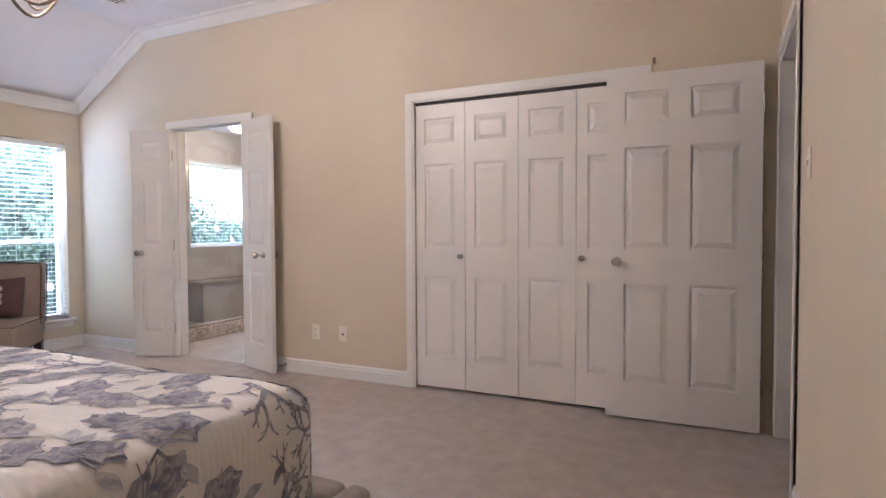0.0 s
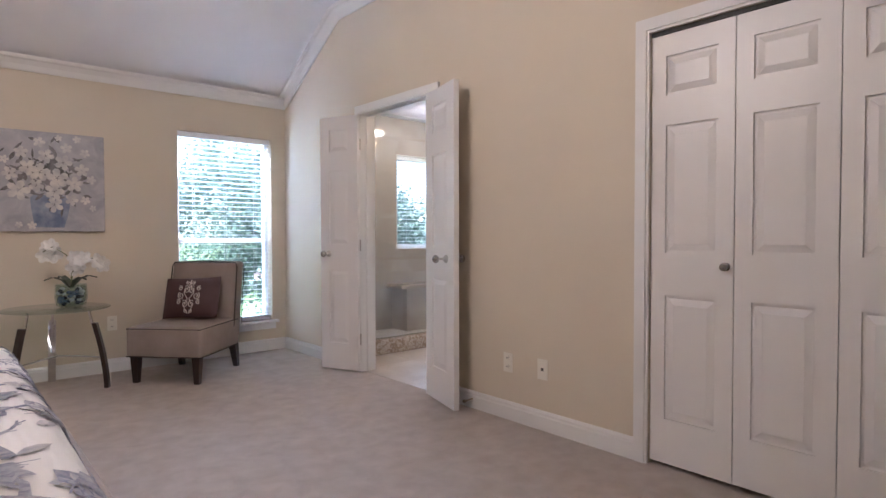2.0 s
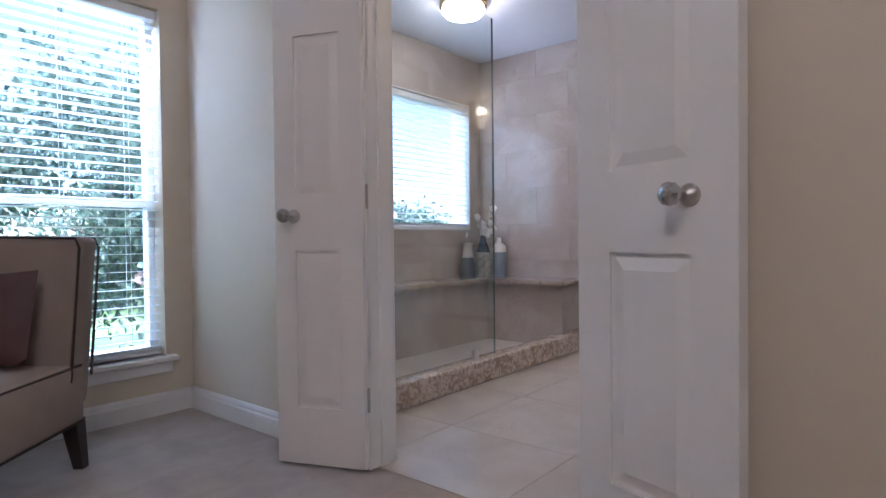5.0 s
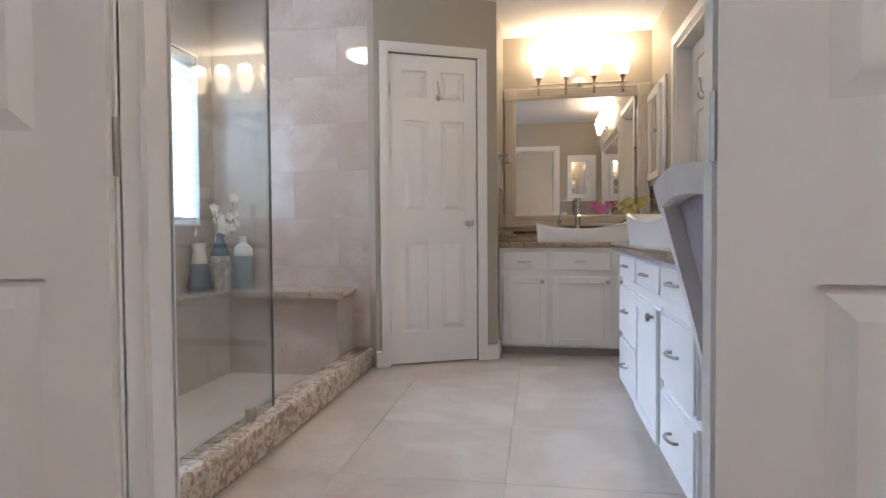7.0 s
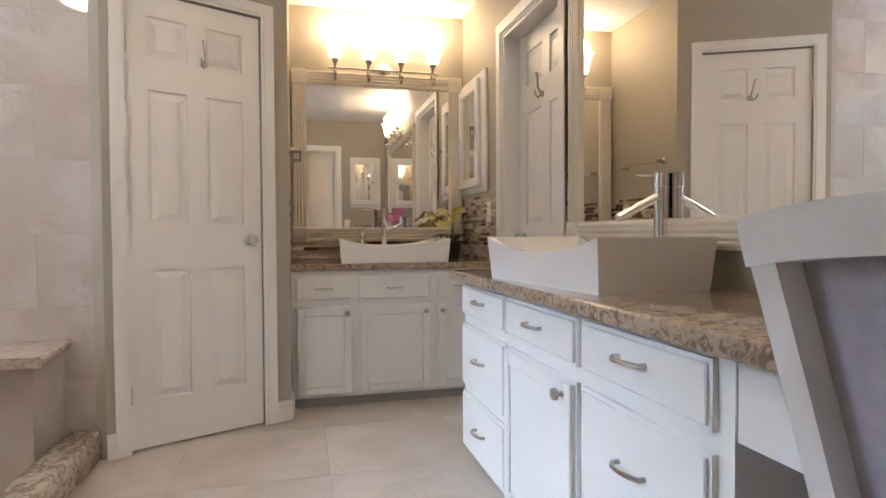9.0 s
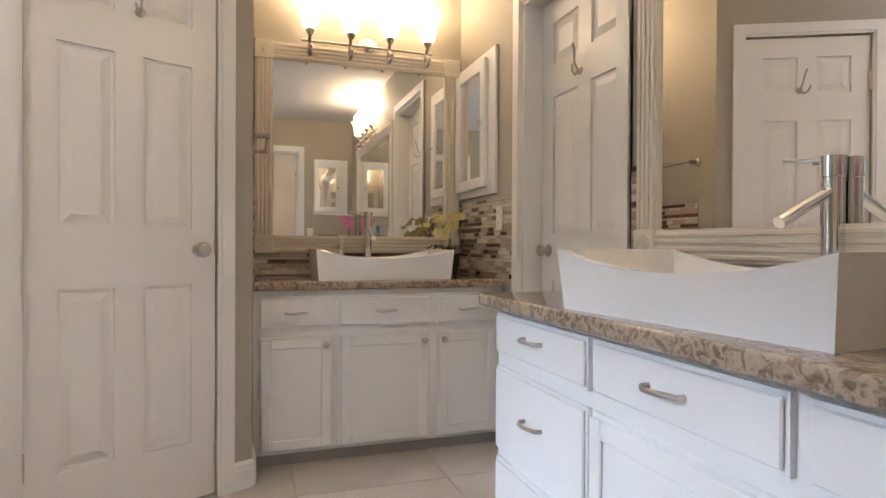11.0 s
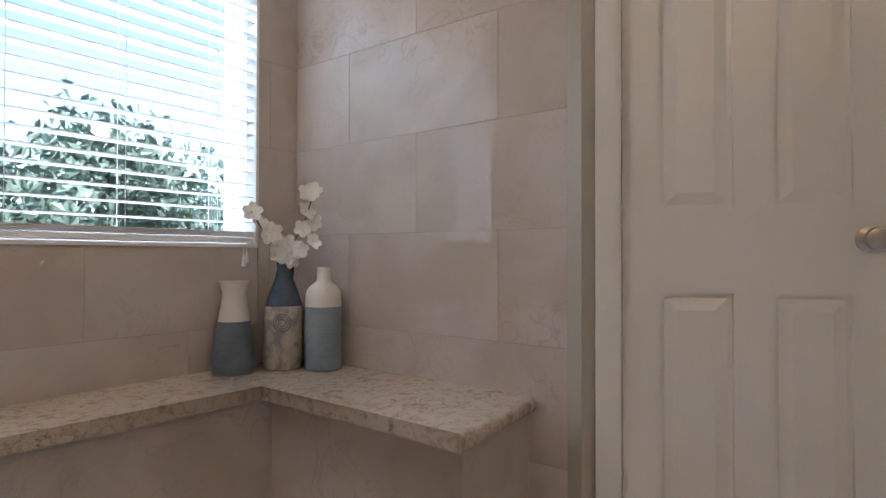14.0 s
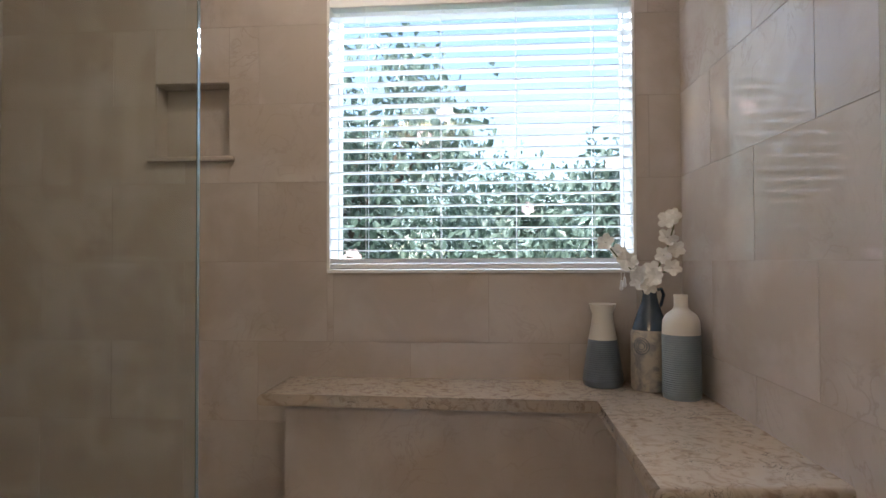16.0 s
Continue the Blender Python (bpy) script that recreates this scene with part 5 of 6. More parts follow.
def bloom(x, y, r, th, dark):
    for q in range(3):
        n = 22
        pts = []
        ca, sa = math.cos(th), math.sin(th)
        rr = r * (1 - 0.22 * q)
        for k in range(n):
            a = k / n * 2 * math.pi
            d = rr * (1 + 0.16 * math.sin(a * 7 + x * 40) + pg.uniform(-0.07, 0.07))
            u, v = math.cos(a) * d, math.sin(a) * d * 0.66
            pts.append((x + u * ca - v * sa + q * 0.008, y + u * sa + v * ca))
        printed(pts, dark if q != 1 else not dark, 0.003 + 0.0008 * q)
    for k in range(9):
        stroke(x - math.cos(th) * r * 0.5, y - math.sin(th) * r * 0.5, th + (k - 4) * 0.2, r * pg.uniform(0.9, 1.35), 0.003, 0.0015, dark, 0.2, 0.0056)


def leaf_print(x, y, ln, wd, th, dark):
    pts = []
    for u, v in ((0, 0), (0.2, 0.6), (0.45, 1.0), (0.75, 0.7), (1, 0), (0.75, -0.6), (0.45, -0.9), (0.2, -0.5)):
        a, c = u * ln, v * wd * pg.uniform(0.85, 1.1)
        pts.append((x + a * math.cos(th) - c * math.sin(th), y + a * math.sin(th) + c * math.cos(th)))
    printed(pts, dark, 0.0035)


cell = 0.168
for i in range(int((xb - xa) / cell) + 1):
    for j in range(int((yb - ya) / cell) + 1):
        x = xa + (i + 0.5 + pg.uniform(-0.28, 0.28)) * cell
        y = ya + (j + 0.5 + pg.uniform(-0.28, 0.28)) * cell
        kind = (i * 2 + j * 3 + pg.randint(0, 1)) % 5
        th = pg.uniform(0, 6.28)
        if kind in (0, 1, 3):
            bloom(x, y, pg.uniform(0.07, 0.10), th, True)
            leaf_print(x + 0.08 * math.cos(th + 2), y + 0.08 * math.sin(th + 2), 0.07, 0.018, th + 1.6, False)
        elif kind == 4:
            coral(x - 0.09 * math.cos(th), y - 0.09 * math.sin(th), th, 0.085, 0.0125, 4, True)
        else:
            stem = stroke(x, y, th, 0.17, 0.003, 0.002, False, 0.6)
            for k in range(6):
                a = th + 0.6 * k / 6
                leaf_print(x + math.cos(a) * 0.03 * k, y + math.sin(a) * 0.03 * k, pg.uniform(0.05, 0.075), 0.014, a + (0.7 if k % 2 else -0.7), k % 2 == 0)
for dark in (True, False):
    me = bpy.data.meshes.new("printed_motif")
    me.from_pydata(PRINT[dark][0], [], PRINT[dark][1])
    me.materials.append(M_INK if dark else M_INKPALE)
    o = new("printed_motif", me)
    o.parent = quilt
    tagged(o, "slate-blue printed motifs", "", "", "stuff")

# slipper chair, facing the bed
ch = thing("slipper_chair", pose(2.785, 5.655, 0, 0, 0, -47.5), "taupe suede armless slipper chair with dark piping", "chair")
W2, DF, DB = 0.29, -0.37, 0.22
bm = bmesh.new()
box(bm, -W2, DF, 0.195, W2, DB + 0.02, 0.415, 0.022, 4)
for v in bm.verts:
    if v.co.z > 0.40:
        v.co.z += 0.012 * (1 - (v.co.x / W2) ** 2)
part("seat", bm, M_SUEDE, ch, "", True)
bm = bmesh.new()
box(bm, -W2, 0.0, 0.0, W2, 0.13, 0.62, 0.028, 4)
for v in bm.verts:
    v.co = Vector((v.co.x * (1.0 - 0.05 * v.co.z), v.co.y + v.co.z * 0.17 + 0.135, v.co.z + 0.255))
part("backrest", bm, M_SUEDE, ch, "", True)
bm = bmesh.new()
tube(bm, [(-W2 + 0.006, DF + 0.006, 0.405), (W2 - 0.006, DF + 0.006, 0.405), (W2 - 0.003, DB, 0.405)], 0.005, 6)
tube(bm, [(-W2 + 0.006, DF + 0.006, 0.405), (-W2 + 0.003, DB, 0.405)], 0.005, 6)
for yy in (0.0, 0.13):
    pts = []
    for x, z in ((-1, 0.10), (-1, 0.58), (-0.94, 0.615), (0, 0.622), (0.94, 0.615), (1, 0.58), (1, 0.10)):
        pts.append((x * W2 * (1.0 - 0.05 * z), yy + z * 0.17 + 0.135, z + 0.255))
    tube(bm, pts, 0.005, 6)
tube(bm, [(-W2, DF + 0.004, 0.202), (W2, DF + 0.004, 0.202), (W2, DB, 0.202)], 0.005, 6)
part("piping", bm, M_PIPING, ch)
for x, y, s in ((-W2 + 0.05, DF + 0.05, 0), (W2 - 0.05, DF + 0.05, 0), (-W2 + 0.05, DB + 0.02, 0.05), (W2 - 0.05, DB + 0.02, 0.05)):
    bm = bmesh.new()
    vs = box(bm, x - 0.03, y - 0.03, 0, x + 0.03, y + 0.03, 0.2)
    for v in vs:
        if v.co.z < 0.01:
            v.co.x = x + (v.co.x - x) * 0.62
            v.co.y = y + (v.co.y - y) * 0.62 + s
    part("leg", bm, M_DARKWOOD, ch)

cu = thing("throw_pillow", pose(2.785, 5.655, 0, 0, 0, -47.5) @ pose(-0.035, 0.055, 0.43, -14, 0, 0), "plum pillow with ivory scroll embroidery", "pillow")
bm = bmesh.new()
n = 14
CWD, CHT = 0.23, 0.165
for side in (-1, 1):
    vs = []
    for j in range(n + 1):
        row = []
        for k in range(n + 1):
            u, w = -1 + 2 * k / n, -1 + 2 * j / n
            pinch = 1 - 0.05 * (1 - u * u) * (abs(w) ** 3) - 0.0
            puff = 0.055 * ((1 - u * u) * (1 - w * w)) ** 0.5
            row.append(bm.verts.new((u * CWD * (1 - 0.05 * (1 - w * w) * 0), side * puff, CHT + w * CHT * pinch + 0.01 * u)))
        vs.append(row)
    for j in range(n):
        for k in range(n):
            bm.faces.new((vs[j][k], vs[j][k + 1], vs[j + 1][k + 1], vs[j + 1][k]))
bmesh.ops.remove_doubles(bm, verts=bm.verts[:], dist=0.0005)
part("cover", bm, M_CUSHION, cu, "", True)
bm = bmesh.new()


def on_pillow(u, w):
    return (u * CWD, -0.055 * ((1 - u * u) * (1 - w * w)) ** 0.5 - 0.002, CHT + w * CHT)


for s in (-1, 1):
    for cx, cz, r0, turns, dirn in ((0.10, 0.35, 0.16, 1.4, 1), (0.28, 0.05, 0.15, 1.4, -1), (0.12, -0.35, 0.15, 1.3, 1), (0.34, 0.42, 0.10, 1.3, 1), (0.10, 0.70, 0.08, 1.3, -1), (0.36, -0.25, 0.10, 1.3, 1), (0.08, -0.68, 0.08, 1.2, -1)):
        pts = []
        for k in range(22):
            a = k / 21
            r = r0 * (1 - 0.75 * a)
            th = dirn * (a * turns * 2 * math.pi) + 1.0
            pts.append(on_pillow(s * (cx + r * math.cos(th) * 0.8), cz + r * math.sin(th) * 1.25))
        tube(bm, pts, 0.0035, 5)
    tube(bm, [on_pillow(s * 0.02, -0.8), on_pillow(s * 0.16, -0.45), on_pillow(s * 0.03, -0.1), on_pillow(s * 0.18, 0.2), on_pillow(s * 0.03, 0.55), on_pillow(0, 0.85)], 0.0035, 5)
part("embroidery", bm, M_EMBROIDERY, cu, "ivory scroll embroidery")

# accent table: round glass on metal and dark wood legs
TZ = 0.585
tb = thing("glass_table", pose(1.915, 5.755, 0), "round glass accent table with dark wood and metal legs", "table")
bm = bmesh.new()
lathe(bm, [(0.325, TZ - 0.01), (0.33, TZ - 0.007), (0.33, TZ - 0.003), (0.325, TZ)], seg=48)
part("glass_top", bm, M_TABLEGLASS, tb, "clear glass disc", True)
for k in range(3):
    a = radians(-28 + k * 118)
    c, s = math.cos(a), math.sin(a)
    bm = bmesh.new()
    prev = None
    for q in range(9):
        z = 0.47 * q / 8
        r = 0.315 - 0.075 * (q / 8) ** 1.6
        t, w = 0.014, 0.024
        row = [bm.verts.new((c * (r + i * t) - s * j * w, s * (r + i * t) + c * j * w, z)) for i, j in ((-1, -1), (1, -1), (1, 1), (-1, 1))]
        if prev:
            for e in range(4):
                bm.faces.new((prev[e], prev[(e + 1) % 4], row[(e + 1) % 4], row[e]))
        else:
            bm.faces.new(list(reversed(row)))
        prev = row
    bm.faces.new(prev)
    part("leg", bm, M_DARKWOOD if k != 1 else M_CHROME, tb)
    bm = bmesh.new()
    tube(bm, [(c * 0.27, s * 0.27, 0.30), (c * 0.225, s * 0.225, 0.45), (c * 0.20, s * 0.20, TZ - 0.01)], 0.009, 8)
    part("metal_rod", bm, M_CHROME, tb, "", True)
    bm = bmesh.new()
    tube(bm, [(c * 0.28, s * 0.28, 0.22), (c * 0.12, s * 0.12, 0.235), (0, 0, 0.24)], 0.007, 8)
    part("metal_stretcher", bm, M_CHROME, tb, "", True)
po = thing("orchid_bowl", pose(2.0, 5.735, TZ) @ Matrix.Scale(1.2, 4), "white orchid in a clear bowl of dark stones", "plant")
bm = bmesh.new()
lathe(bm, [(0.05, 0), (0.075, 0.012), (0.085, 0.06), (0.08, 0.125), (0.082, 0.135), (0.076, 0.135), (0.076, 0.12), (0.078, 0.06), (0.06, 0.012), (0.004, 0.010)], seg=28)
part("bowl", bm, M_TABLEGLASS, po, "clear glass bowl", True)
g = random.Random(7)
STONES = [mat("bowl_stone_dark", (0.03, 0.04, 0.07), 0.2), mat("bowl_stone_pale", (0.62, 0.63, 0.66), 0.4), mat("bowl_stone_blue", (0.16, 0.22, 0.33), 0.25)]
for k in range(46):
    a, z = g.uniform(0, 6.28), g.uniform(0.018, 0.112)
    r = g.uniform(0.045, 0.062)
    bm = bmesh.new()
    bmesh.ops.create_icosphere(bm, subdivisions=1, radius=g.uniform(0.012, 0.019), matrix=Matrix.Translation((r * math.cos(a), r * math.sin(a), z)) @ Matrix.Diagonal((1, 1, 0.75, 1)))
    part("stone", bm, g.choice(STONES), po)
for k in range(4):
    a = k * 1.6 + 0.3
    bm = bmesh.new()
    rr = []
    for u, wd, z in ((0.01, 0.012, 0.12), (0.05, 0.022, 0.165), (0.10, 0.018, 0.185), (0.15, 0.003, 0.17)):
        rr.append([bm.verts.new((math.cos(a) * u - math.sin(a) * wd * s, math.sin(a) * u + math.cos(a) * wd * s, z - 0.006 * (1 - abs(s)))) for s in (-1, 0, 1)])
    for ra, rb in zip(rr, rr[1:]):
        for i in range(2):
            bm.faces.new((ra[i], ra[i + 1], rb[i + 1], rb[i]))
    part("leaf", bm, M_LEAF, po)
spray(po, [[(0, 0, 0.11), (0.01, 0, 0.22), (-0.02, 0, 0.31), (-0.09, -0.02, 0.36), (-0.14, -0.03, 0.33)],
           [(0, 0, 0.11), (0.0, -0.01, 0.20), (0.05, -0.02, 0.27), (0.11, -0.04, 0.29), (0.17, -0.06, 0.26)]], M_PETAL, 0.05, g, 6, (-0.2, -1, 0.1))

# painting: canvas with a painted vase of blossoms
pa = thing("painting", pose(1.535, YW - 0.002, 1.125), "square canvas painting of white blossoms in a vase", "painting")
PW, PH = 0.752, 0.74
bm = bmesh.new()
box(bm, 0, -0.032, 0, PW, 0, PH, 0.004)
part("canvas", bm, M_CANVAS, pa, "grey lavender brushwork")
bm = bmesh.new()
prof = [(0.30, 0.03), (0.285, 0.10), (0.275, 0.17), (0.27, 0.25), (0.29, 0.27), (0.50, 0.27), (0.52, 0.25), (0.515, 0.17), (0.50, 0.10), (0.48, 0.03)]
a = [bm.verts.new((x, -0.0332, z)) for x, z in prof]
bm.faces.new(a)
part("painted_vase", bm, M_PAINTVASE, pa, "slate-blue painted vase")
g = random.Random(21)
bm = bmesh.new()
for k in range(170):
    a = g.uniform(0, 6.28)
    r = abs(g.gauss(0, 0.5))
    cx, cz = 0.37 + 0.30 * r * math.cos(a), 0.43 + 0.26 * r * math.sin(a)
    if not (0.03 < cx < PW - 0.03 and 0.05 < cz < PH - 0.03):
        continue
    th, ln, wd = g.uniform(0, 6.28), g.uniform(0.02, 0.05), g.uniform(0.006, 0.016)
    c, s = math.cos(th), math.sin(th)
    pts = [(-1, 0), (-0.3, 1), (0.4, 0.8), (1, 0), (0.3, -0.9), (-0.4, -0.8)]
    bm.faces.new([bm.verts.new((cx + u * ln * c - v * wd * s, -0.0336 - k * 0.00001, cz + u * ln * s + v * wd * c)) for u, v in pts])
part("painted_leaves", bm, M_PAINTLEAF, pa, "dark grey painted leaves")
bm = bmesh.new()
spots = [(0.20, 0.30, 0.075), (0.33, 0.44, 0.07), (0.44, 0.40, 0.075), (0.55, 0.36, 0.06), (0.26, 0.47, 0.06), (0.48, 0.52, 0.06), (0.37, 0.56, 0.055), (0.22, 0.58, 0.045), (0.60, 0.47, 0.05), (0.42, 0.30, 0.065), (0.31, 0.34, 0.05), (0.62, 0.60, 0.035), (0.50, 0.63, 0.04), (0.33, 0.66, 0.04), (0.15, 0.42, 0.05), (0.66, 0.40, 0.035), (0.42, 0.20, 0.06), (0.62, 0.24, 0.035), (0.67, 0.18, 0.025), (0.53, 0.24, 0.045), (0.28, 0.045, 0.03), (0.20, 0.05, 0.025), (0.12, 0.52, 0.03), (0.45, 0.70, 0.025), (0.57, 0.70, 0.03)]
for k, (cx, cz, r) in enumerate(spots):
    roll = g.uniform(0, 6.28)
    for q in range(5):
        a = roll + q * 1.2566
        c, s = math.cos(a), math.sin(a)
        y = -0.0352 - (k * 5 + q) * 0.00002
        bm.faces.new([bm.verts.new((cx + (u * c - v * s) * r, y, cz + (u * s + v * c) * r)) for u, v in ((0.05, 0), (0.35, 0.28), (0.75, 0.34), (1.0, 0.12), (0.95, -0.16), (0.7, -0.32), (0.35, -0.24))])
part("painted_blossoms", bm, M_PAINTPETAL, pa, "creamy white painted blossoms")

# chandelier over the bed
cd = thing("chandelier", pose(1.45, 2.88, ZH - 0.09), "bronze scroll-arm chandelier with lit bulbs", "chandelier")
bm = bmesh.new()
lathe(bm, [(0.065, 0.09), (0.06, 0.07), (0.015, 0.055)], seg=20)
part("canopy", bm, M_BRONZE, cd, "", True)
bm = bmesh.new()
cyl(bm, (0, 0, 0.06), (0, 0, -0.50), 0.006, seg=8)
lathe(bm, [(0.008, -0.46), (0.028, -0.50), (0.02, -0.56), (0.035, -0.66), (0.022, -0.74), (0.03, -0.78), (0.006, -0.84)], seg=16)
part("column", bm, M_BRONZE, cd, "", True)
for k in range(6):
    a = radians(k * 60 + 10)
    c, s = math.cos(a), math.sin(a)
    bm = bmesh.new()
    pts = []
    for q in range(15):
        t = q / 14
        r = 0.02 + 0.36 * t
        z = -0.72 - 0.16 * math.sin(t * math.pi * 1.15) + 0.05 * t
        pts.append((c * r, s * r, z))
    tube(bm, pts, 0.007, 8)
    pts = []
    for q in range(14):
        th = q / 13 * 4.4 + 1.2
        r = 0.055 * (1 - 0.5 * q / 13)
        pts.append((c * (0.20 + r * math.cos(th)), s * (0.20 + r * math.cos(th)), -0.79 + r * math.sin(th)))
    tube(bm, pts, 0.005, 6)
    arm = part("arm", bm, M_BRONZE, cd, "", True)
    z0 = pts and (-0.72 - 0.16 * math.sin(math.pi * 1.15) + 0.05)
    bm = bmesh.new()
    lathe(bm, [(0.01, 0), (0.035, 0.012), (0.035, 0.018), (0.014, 0.02), (0.013, 0.085), (0.01, 0.088)], c * 0.38, s * 0.38, z0, 14)
    part("candle_cup", bm, M_BRONZE, arm, "", True)
    bm = bmesh.new()
    lathe(bm, [(0.009, 0.086), (0.02, 0.11), (0.018, 0.13), (0.004, 0.16)], c * 0.38, s * 0.38, z0, 12)
    part("bulb", bm, M_BULB, arm, "lit warm bulb", True)

vt = thing("ceiling_vent", pose(3.17, 4.68, ZH), "white louvred ceiling air vent", "vent")
bm = bmesh.new()
box(bm, -0.16, -0.09, -0.012, 0.16, -0.07, -0.001)
box(bm, -0.16, 0.07, -0.012, 0.16, 0.09, -0.001)
box(bm, -0.16, -0.07, -0.012, -0.14, 0.07, -0.001)
box(bm, 0.14, -0.07, -0.012, 0.16, 0.07, -0.001)
part("frame", bm, M_TRIM, vt)
bm = bmesh.new()
box(bm, -0.14, -0.07, -0.003, 0.14, 0.07, -0.001)
part("backing", bm, M_SLOT, vt)
for k in range(9):
    bm = bmesh.new()
    x = -0.12 + k * 0.03
    box(bm, x - 0.005, -0.07, -0.010, x + 0.005, 0.07, -0.006)
    part("slat", bm, M_TRIM, vt)

ds = thing("door_stop", pose(XW, 3.50, 0.06), "spring door stop on the baseboard", "door stop")
bm = bmesh.new()
cyl(bm, (-0.017, 0, 0), (-0.085, -0.005, 0), 0.006, seg=10)
lathe(bm, [(0.009, -0.10), (0.011, -0.095), (0.010, -0.082), (0.004, -0.08)], 0, -0.005, 0, 10, 'x')
part("spring", bm, M_BRONZE, ds, "", True)
sc = thing("sensor_latch", pose(XW - 0.021, 0.70, 2.125), "small dark catch above the closet casing", "catch")
bm = bmesh.new()
box(bm, -0.006, -0.008, -0.018, 0.008, 0.008, 0.018, 0.002)
part("body", bm, M_BRONZE, sc)

# ---------------- outside ----------------
bm = bmesh.new()
box(bm, -60, YW + 0.16, -0.6, 70, 300, -0.3)
solid("ground", bm, M_GRASS, "green lawn reaching away from the house", "lawn")


def shrub(name, x, y, h, r, seed, label, trunk=True, n=1500, blossoms=0):
    s = thing(name, pose(x, y, -0.3), label, "tree" if h > 2.6 else "shrub")
    g = random.Random(seed)
    bm = bmesh.new()
    ends = []
    base = 0.10 if h > 2.6 else 0.04
    tube(bm, [(0, 0, 0), (0.05, 0.02, h * 0.25), (-0.03, 0.05, h * 0.5), (0.04, 0.0, h * 0.8)], base, 8, base * 0.3)
    for k in range(9):
        a = g.uniform(0, 6.28)
        z = h * g.uniform(0.2, 0.65)
        e = (math.cos(a) * r * 0.75, math.sin(a) * r * 0.75, z + h * g.uniform(0.1, 0.35))
        tube(bm, [(0, 0, z), (e[0] * 0.5, e[1] * 0.5, z + (e[2] - z) * 0.4), e], base * 0.4, 6, base * 0.1)
        ends.append(Vector(e))
    part("trunk", bm, M_BARK, s)
    clumps = [e + Vector((g.gauss(0, r * 0.25), g.gauss(0, r * 0.25), g.gauss(0, h * 0.08))) for e in ends for q in range(3)]
    clumps += [Vector((g.gauss(0, r * 0.4), g.gauss(0, r * 0.4), h * g.uniform(0.15, 0.95))) for q in range(14)]
    vs, fs = [], []
    for k in range(int(n * 1.7)):
        c = g.choice(clumps)
        p = c + Vector((g.gauss(0, r * 0.17), g.gauss(0, r * 0.17), g.gauss(0, h * 0.07)))
        if p.z < 0.03:
            continue
        q = Euler((g.uniform(0, 6.28), g.uniform(0, 6.28), g.uniform(0, 6.28))).to_matrix()
        ln, wd = g.uniform(0.03, 0.065), g.uniform(0.018, 0.034)
        i = len(vs)
        vs += [p + q @ Vector(v) for v in ((-ln, 0, 0), (0, wd, 0.01), (ln, 0, 0), (0, -wd, 0.01))]
        fs.append((i, i + 1, i + 2, i + 3))
    me = bpy.data.meshes.new("crown")
    me.from_pydata(vs, [], fs)
    me.materials.append(M_FOLIAGE)
    o = new("crown", me)
    o.parent = s
    for k in range(blossoms):
        bm = bmesh.new()
        c = g.choice(clumps) + Vector((g.gauss(0, 0.15), -r * 0.35, g.gauss(0, 0.2)))
        if c.z > 0.2:
            petals(bm, c, 0.06, (0, -1, 0.3), 6, g)
            part("blossom", bm, M_ROSE, s)
        else:
            bm.free()
    return s


shrub("flowering_shrub", 4.9, 8.6, 2.9, 0.9, 1, "leafy green shrub with pale blossoms outside the window", n=5200, blossoms=7)
shrub("flowering_shrub", 6.6, 9.1, 2.15, 0.9, 2, "leafy green shrub with pale blossoms outside the window", n=4800, blossoms=7)
shrub("flowering_shrub", 8.3, 9.3, 1.6, 0.9, 3, "leafy green shrub with pale blossoms outside the window", n=3800, blossoms=5)
shrub("flowering_shrub", 3.3, 9.6, 2.6, 1.0, 5, "leafy green shrub outside the bedroom window", n=4500)
shrub("garden_tree", 2.6, 13.5, 3.3, 1.9, 6, "broad leafy tree beyond the lawn", n=6500)
shrub("garden_tree", 6.4, 14.0, 2.9, 1.8, 8, "broad leafy tree beyond the lawn", n=6000)
shrub("garden_tree", 10.2, 15.0, 2.7, 1.9, 9, "broad leafy tree beyond the lawn", n=5000)
shrub("garden_tree", -0.8, 14.5, 3.3, 1.9, 10, "broad leafy tree beyond the lawn", n=5000)

# ---------------- lamps that the place has ----------------
for k in range(3):
    a = radians(k * 120 + 10)
    point_lamp("chandelier_light", 1.45 + 0.36 * math.cos(a), 2.88 + 0.36 * math.sin(a), ZH - 0.53, CHAND_W, (1.0, 0.88, 0.74), 0.05)
for y in (3.896, 3.682, 3.468, 3.254):
    point_lamp("vanity_bulb", XV - 0.10 + BATH.x, y + BATH.y, 2.285, VAN_W, (1.0, 0.72, 0.40), 0.05)
for x in (5.411, 5.197, 4.983, 4.769):
    point_lamp("vanity_bulb", x + BATH.x, YS + 0.10 + BATH.y, 2.285, VAN_W, (1.0, 0.72, 0.40), 0.05)

# ---------------- tiles and mosaic ----------------


def tile_mesh(w, h, t, bevel=0.0008):
    """A slab in the x-z plane, face towards -y, edges slightly eased."""
    vs = [(0, 0, 0), (w, 0, 0), (w, 0, h), (0, 0, h)]
    b = bevel
    fr = [(b, -t, b), (w - b, -t, b), (w - b, -t, h - b), (b, -t, h - b)]
    me = bpy.data.meshes.new("tile")
    me.from_pydata(vs + fr, [], [(4, 5, 6, 7), (0, 1, 5, 4), (1, 2, 6, 5), (2, 3, 7, 6), (3, 0, 4, 7)])
    return me


TILES = {}


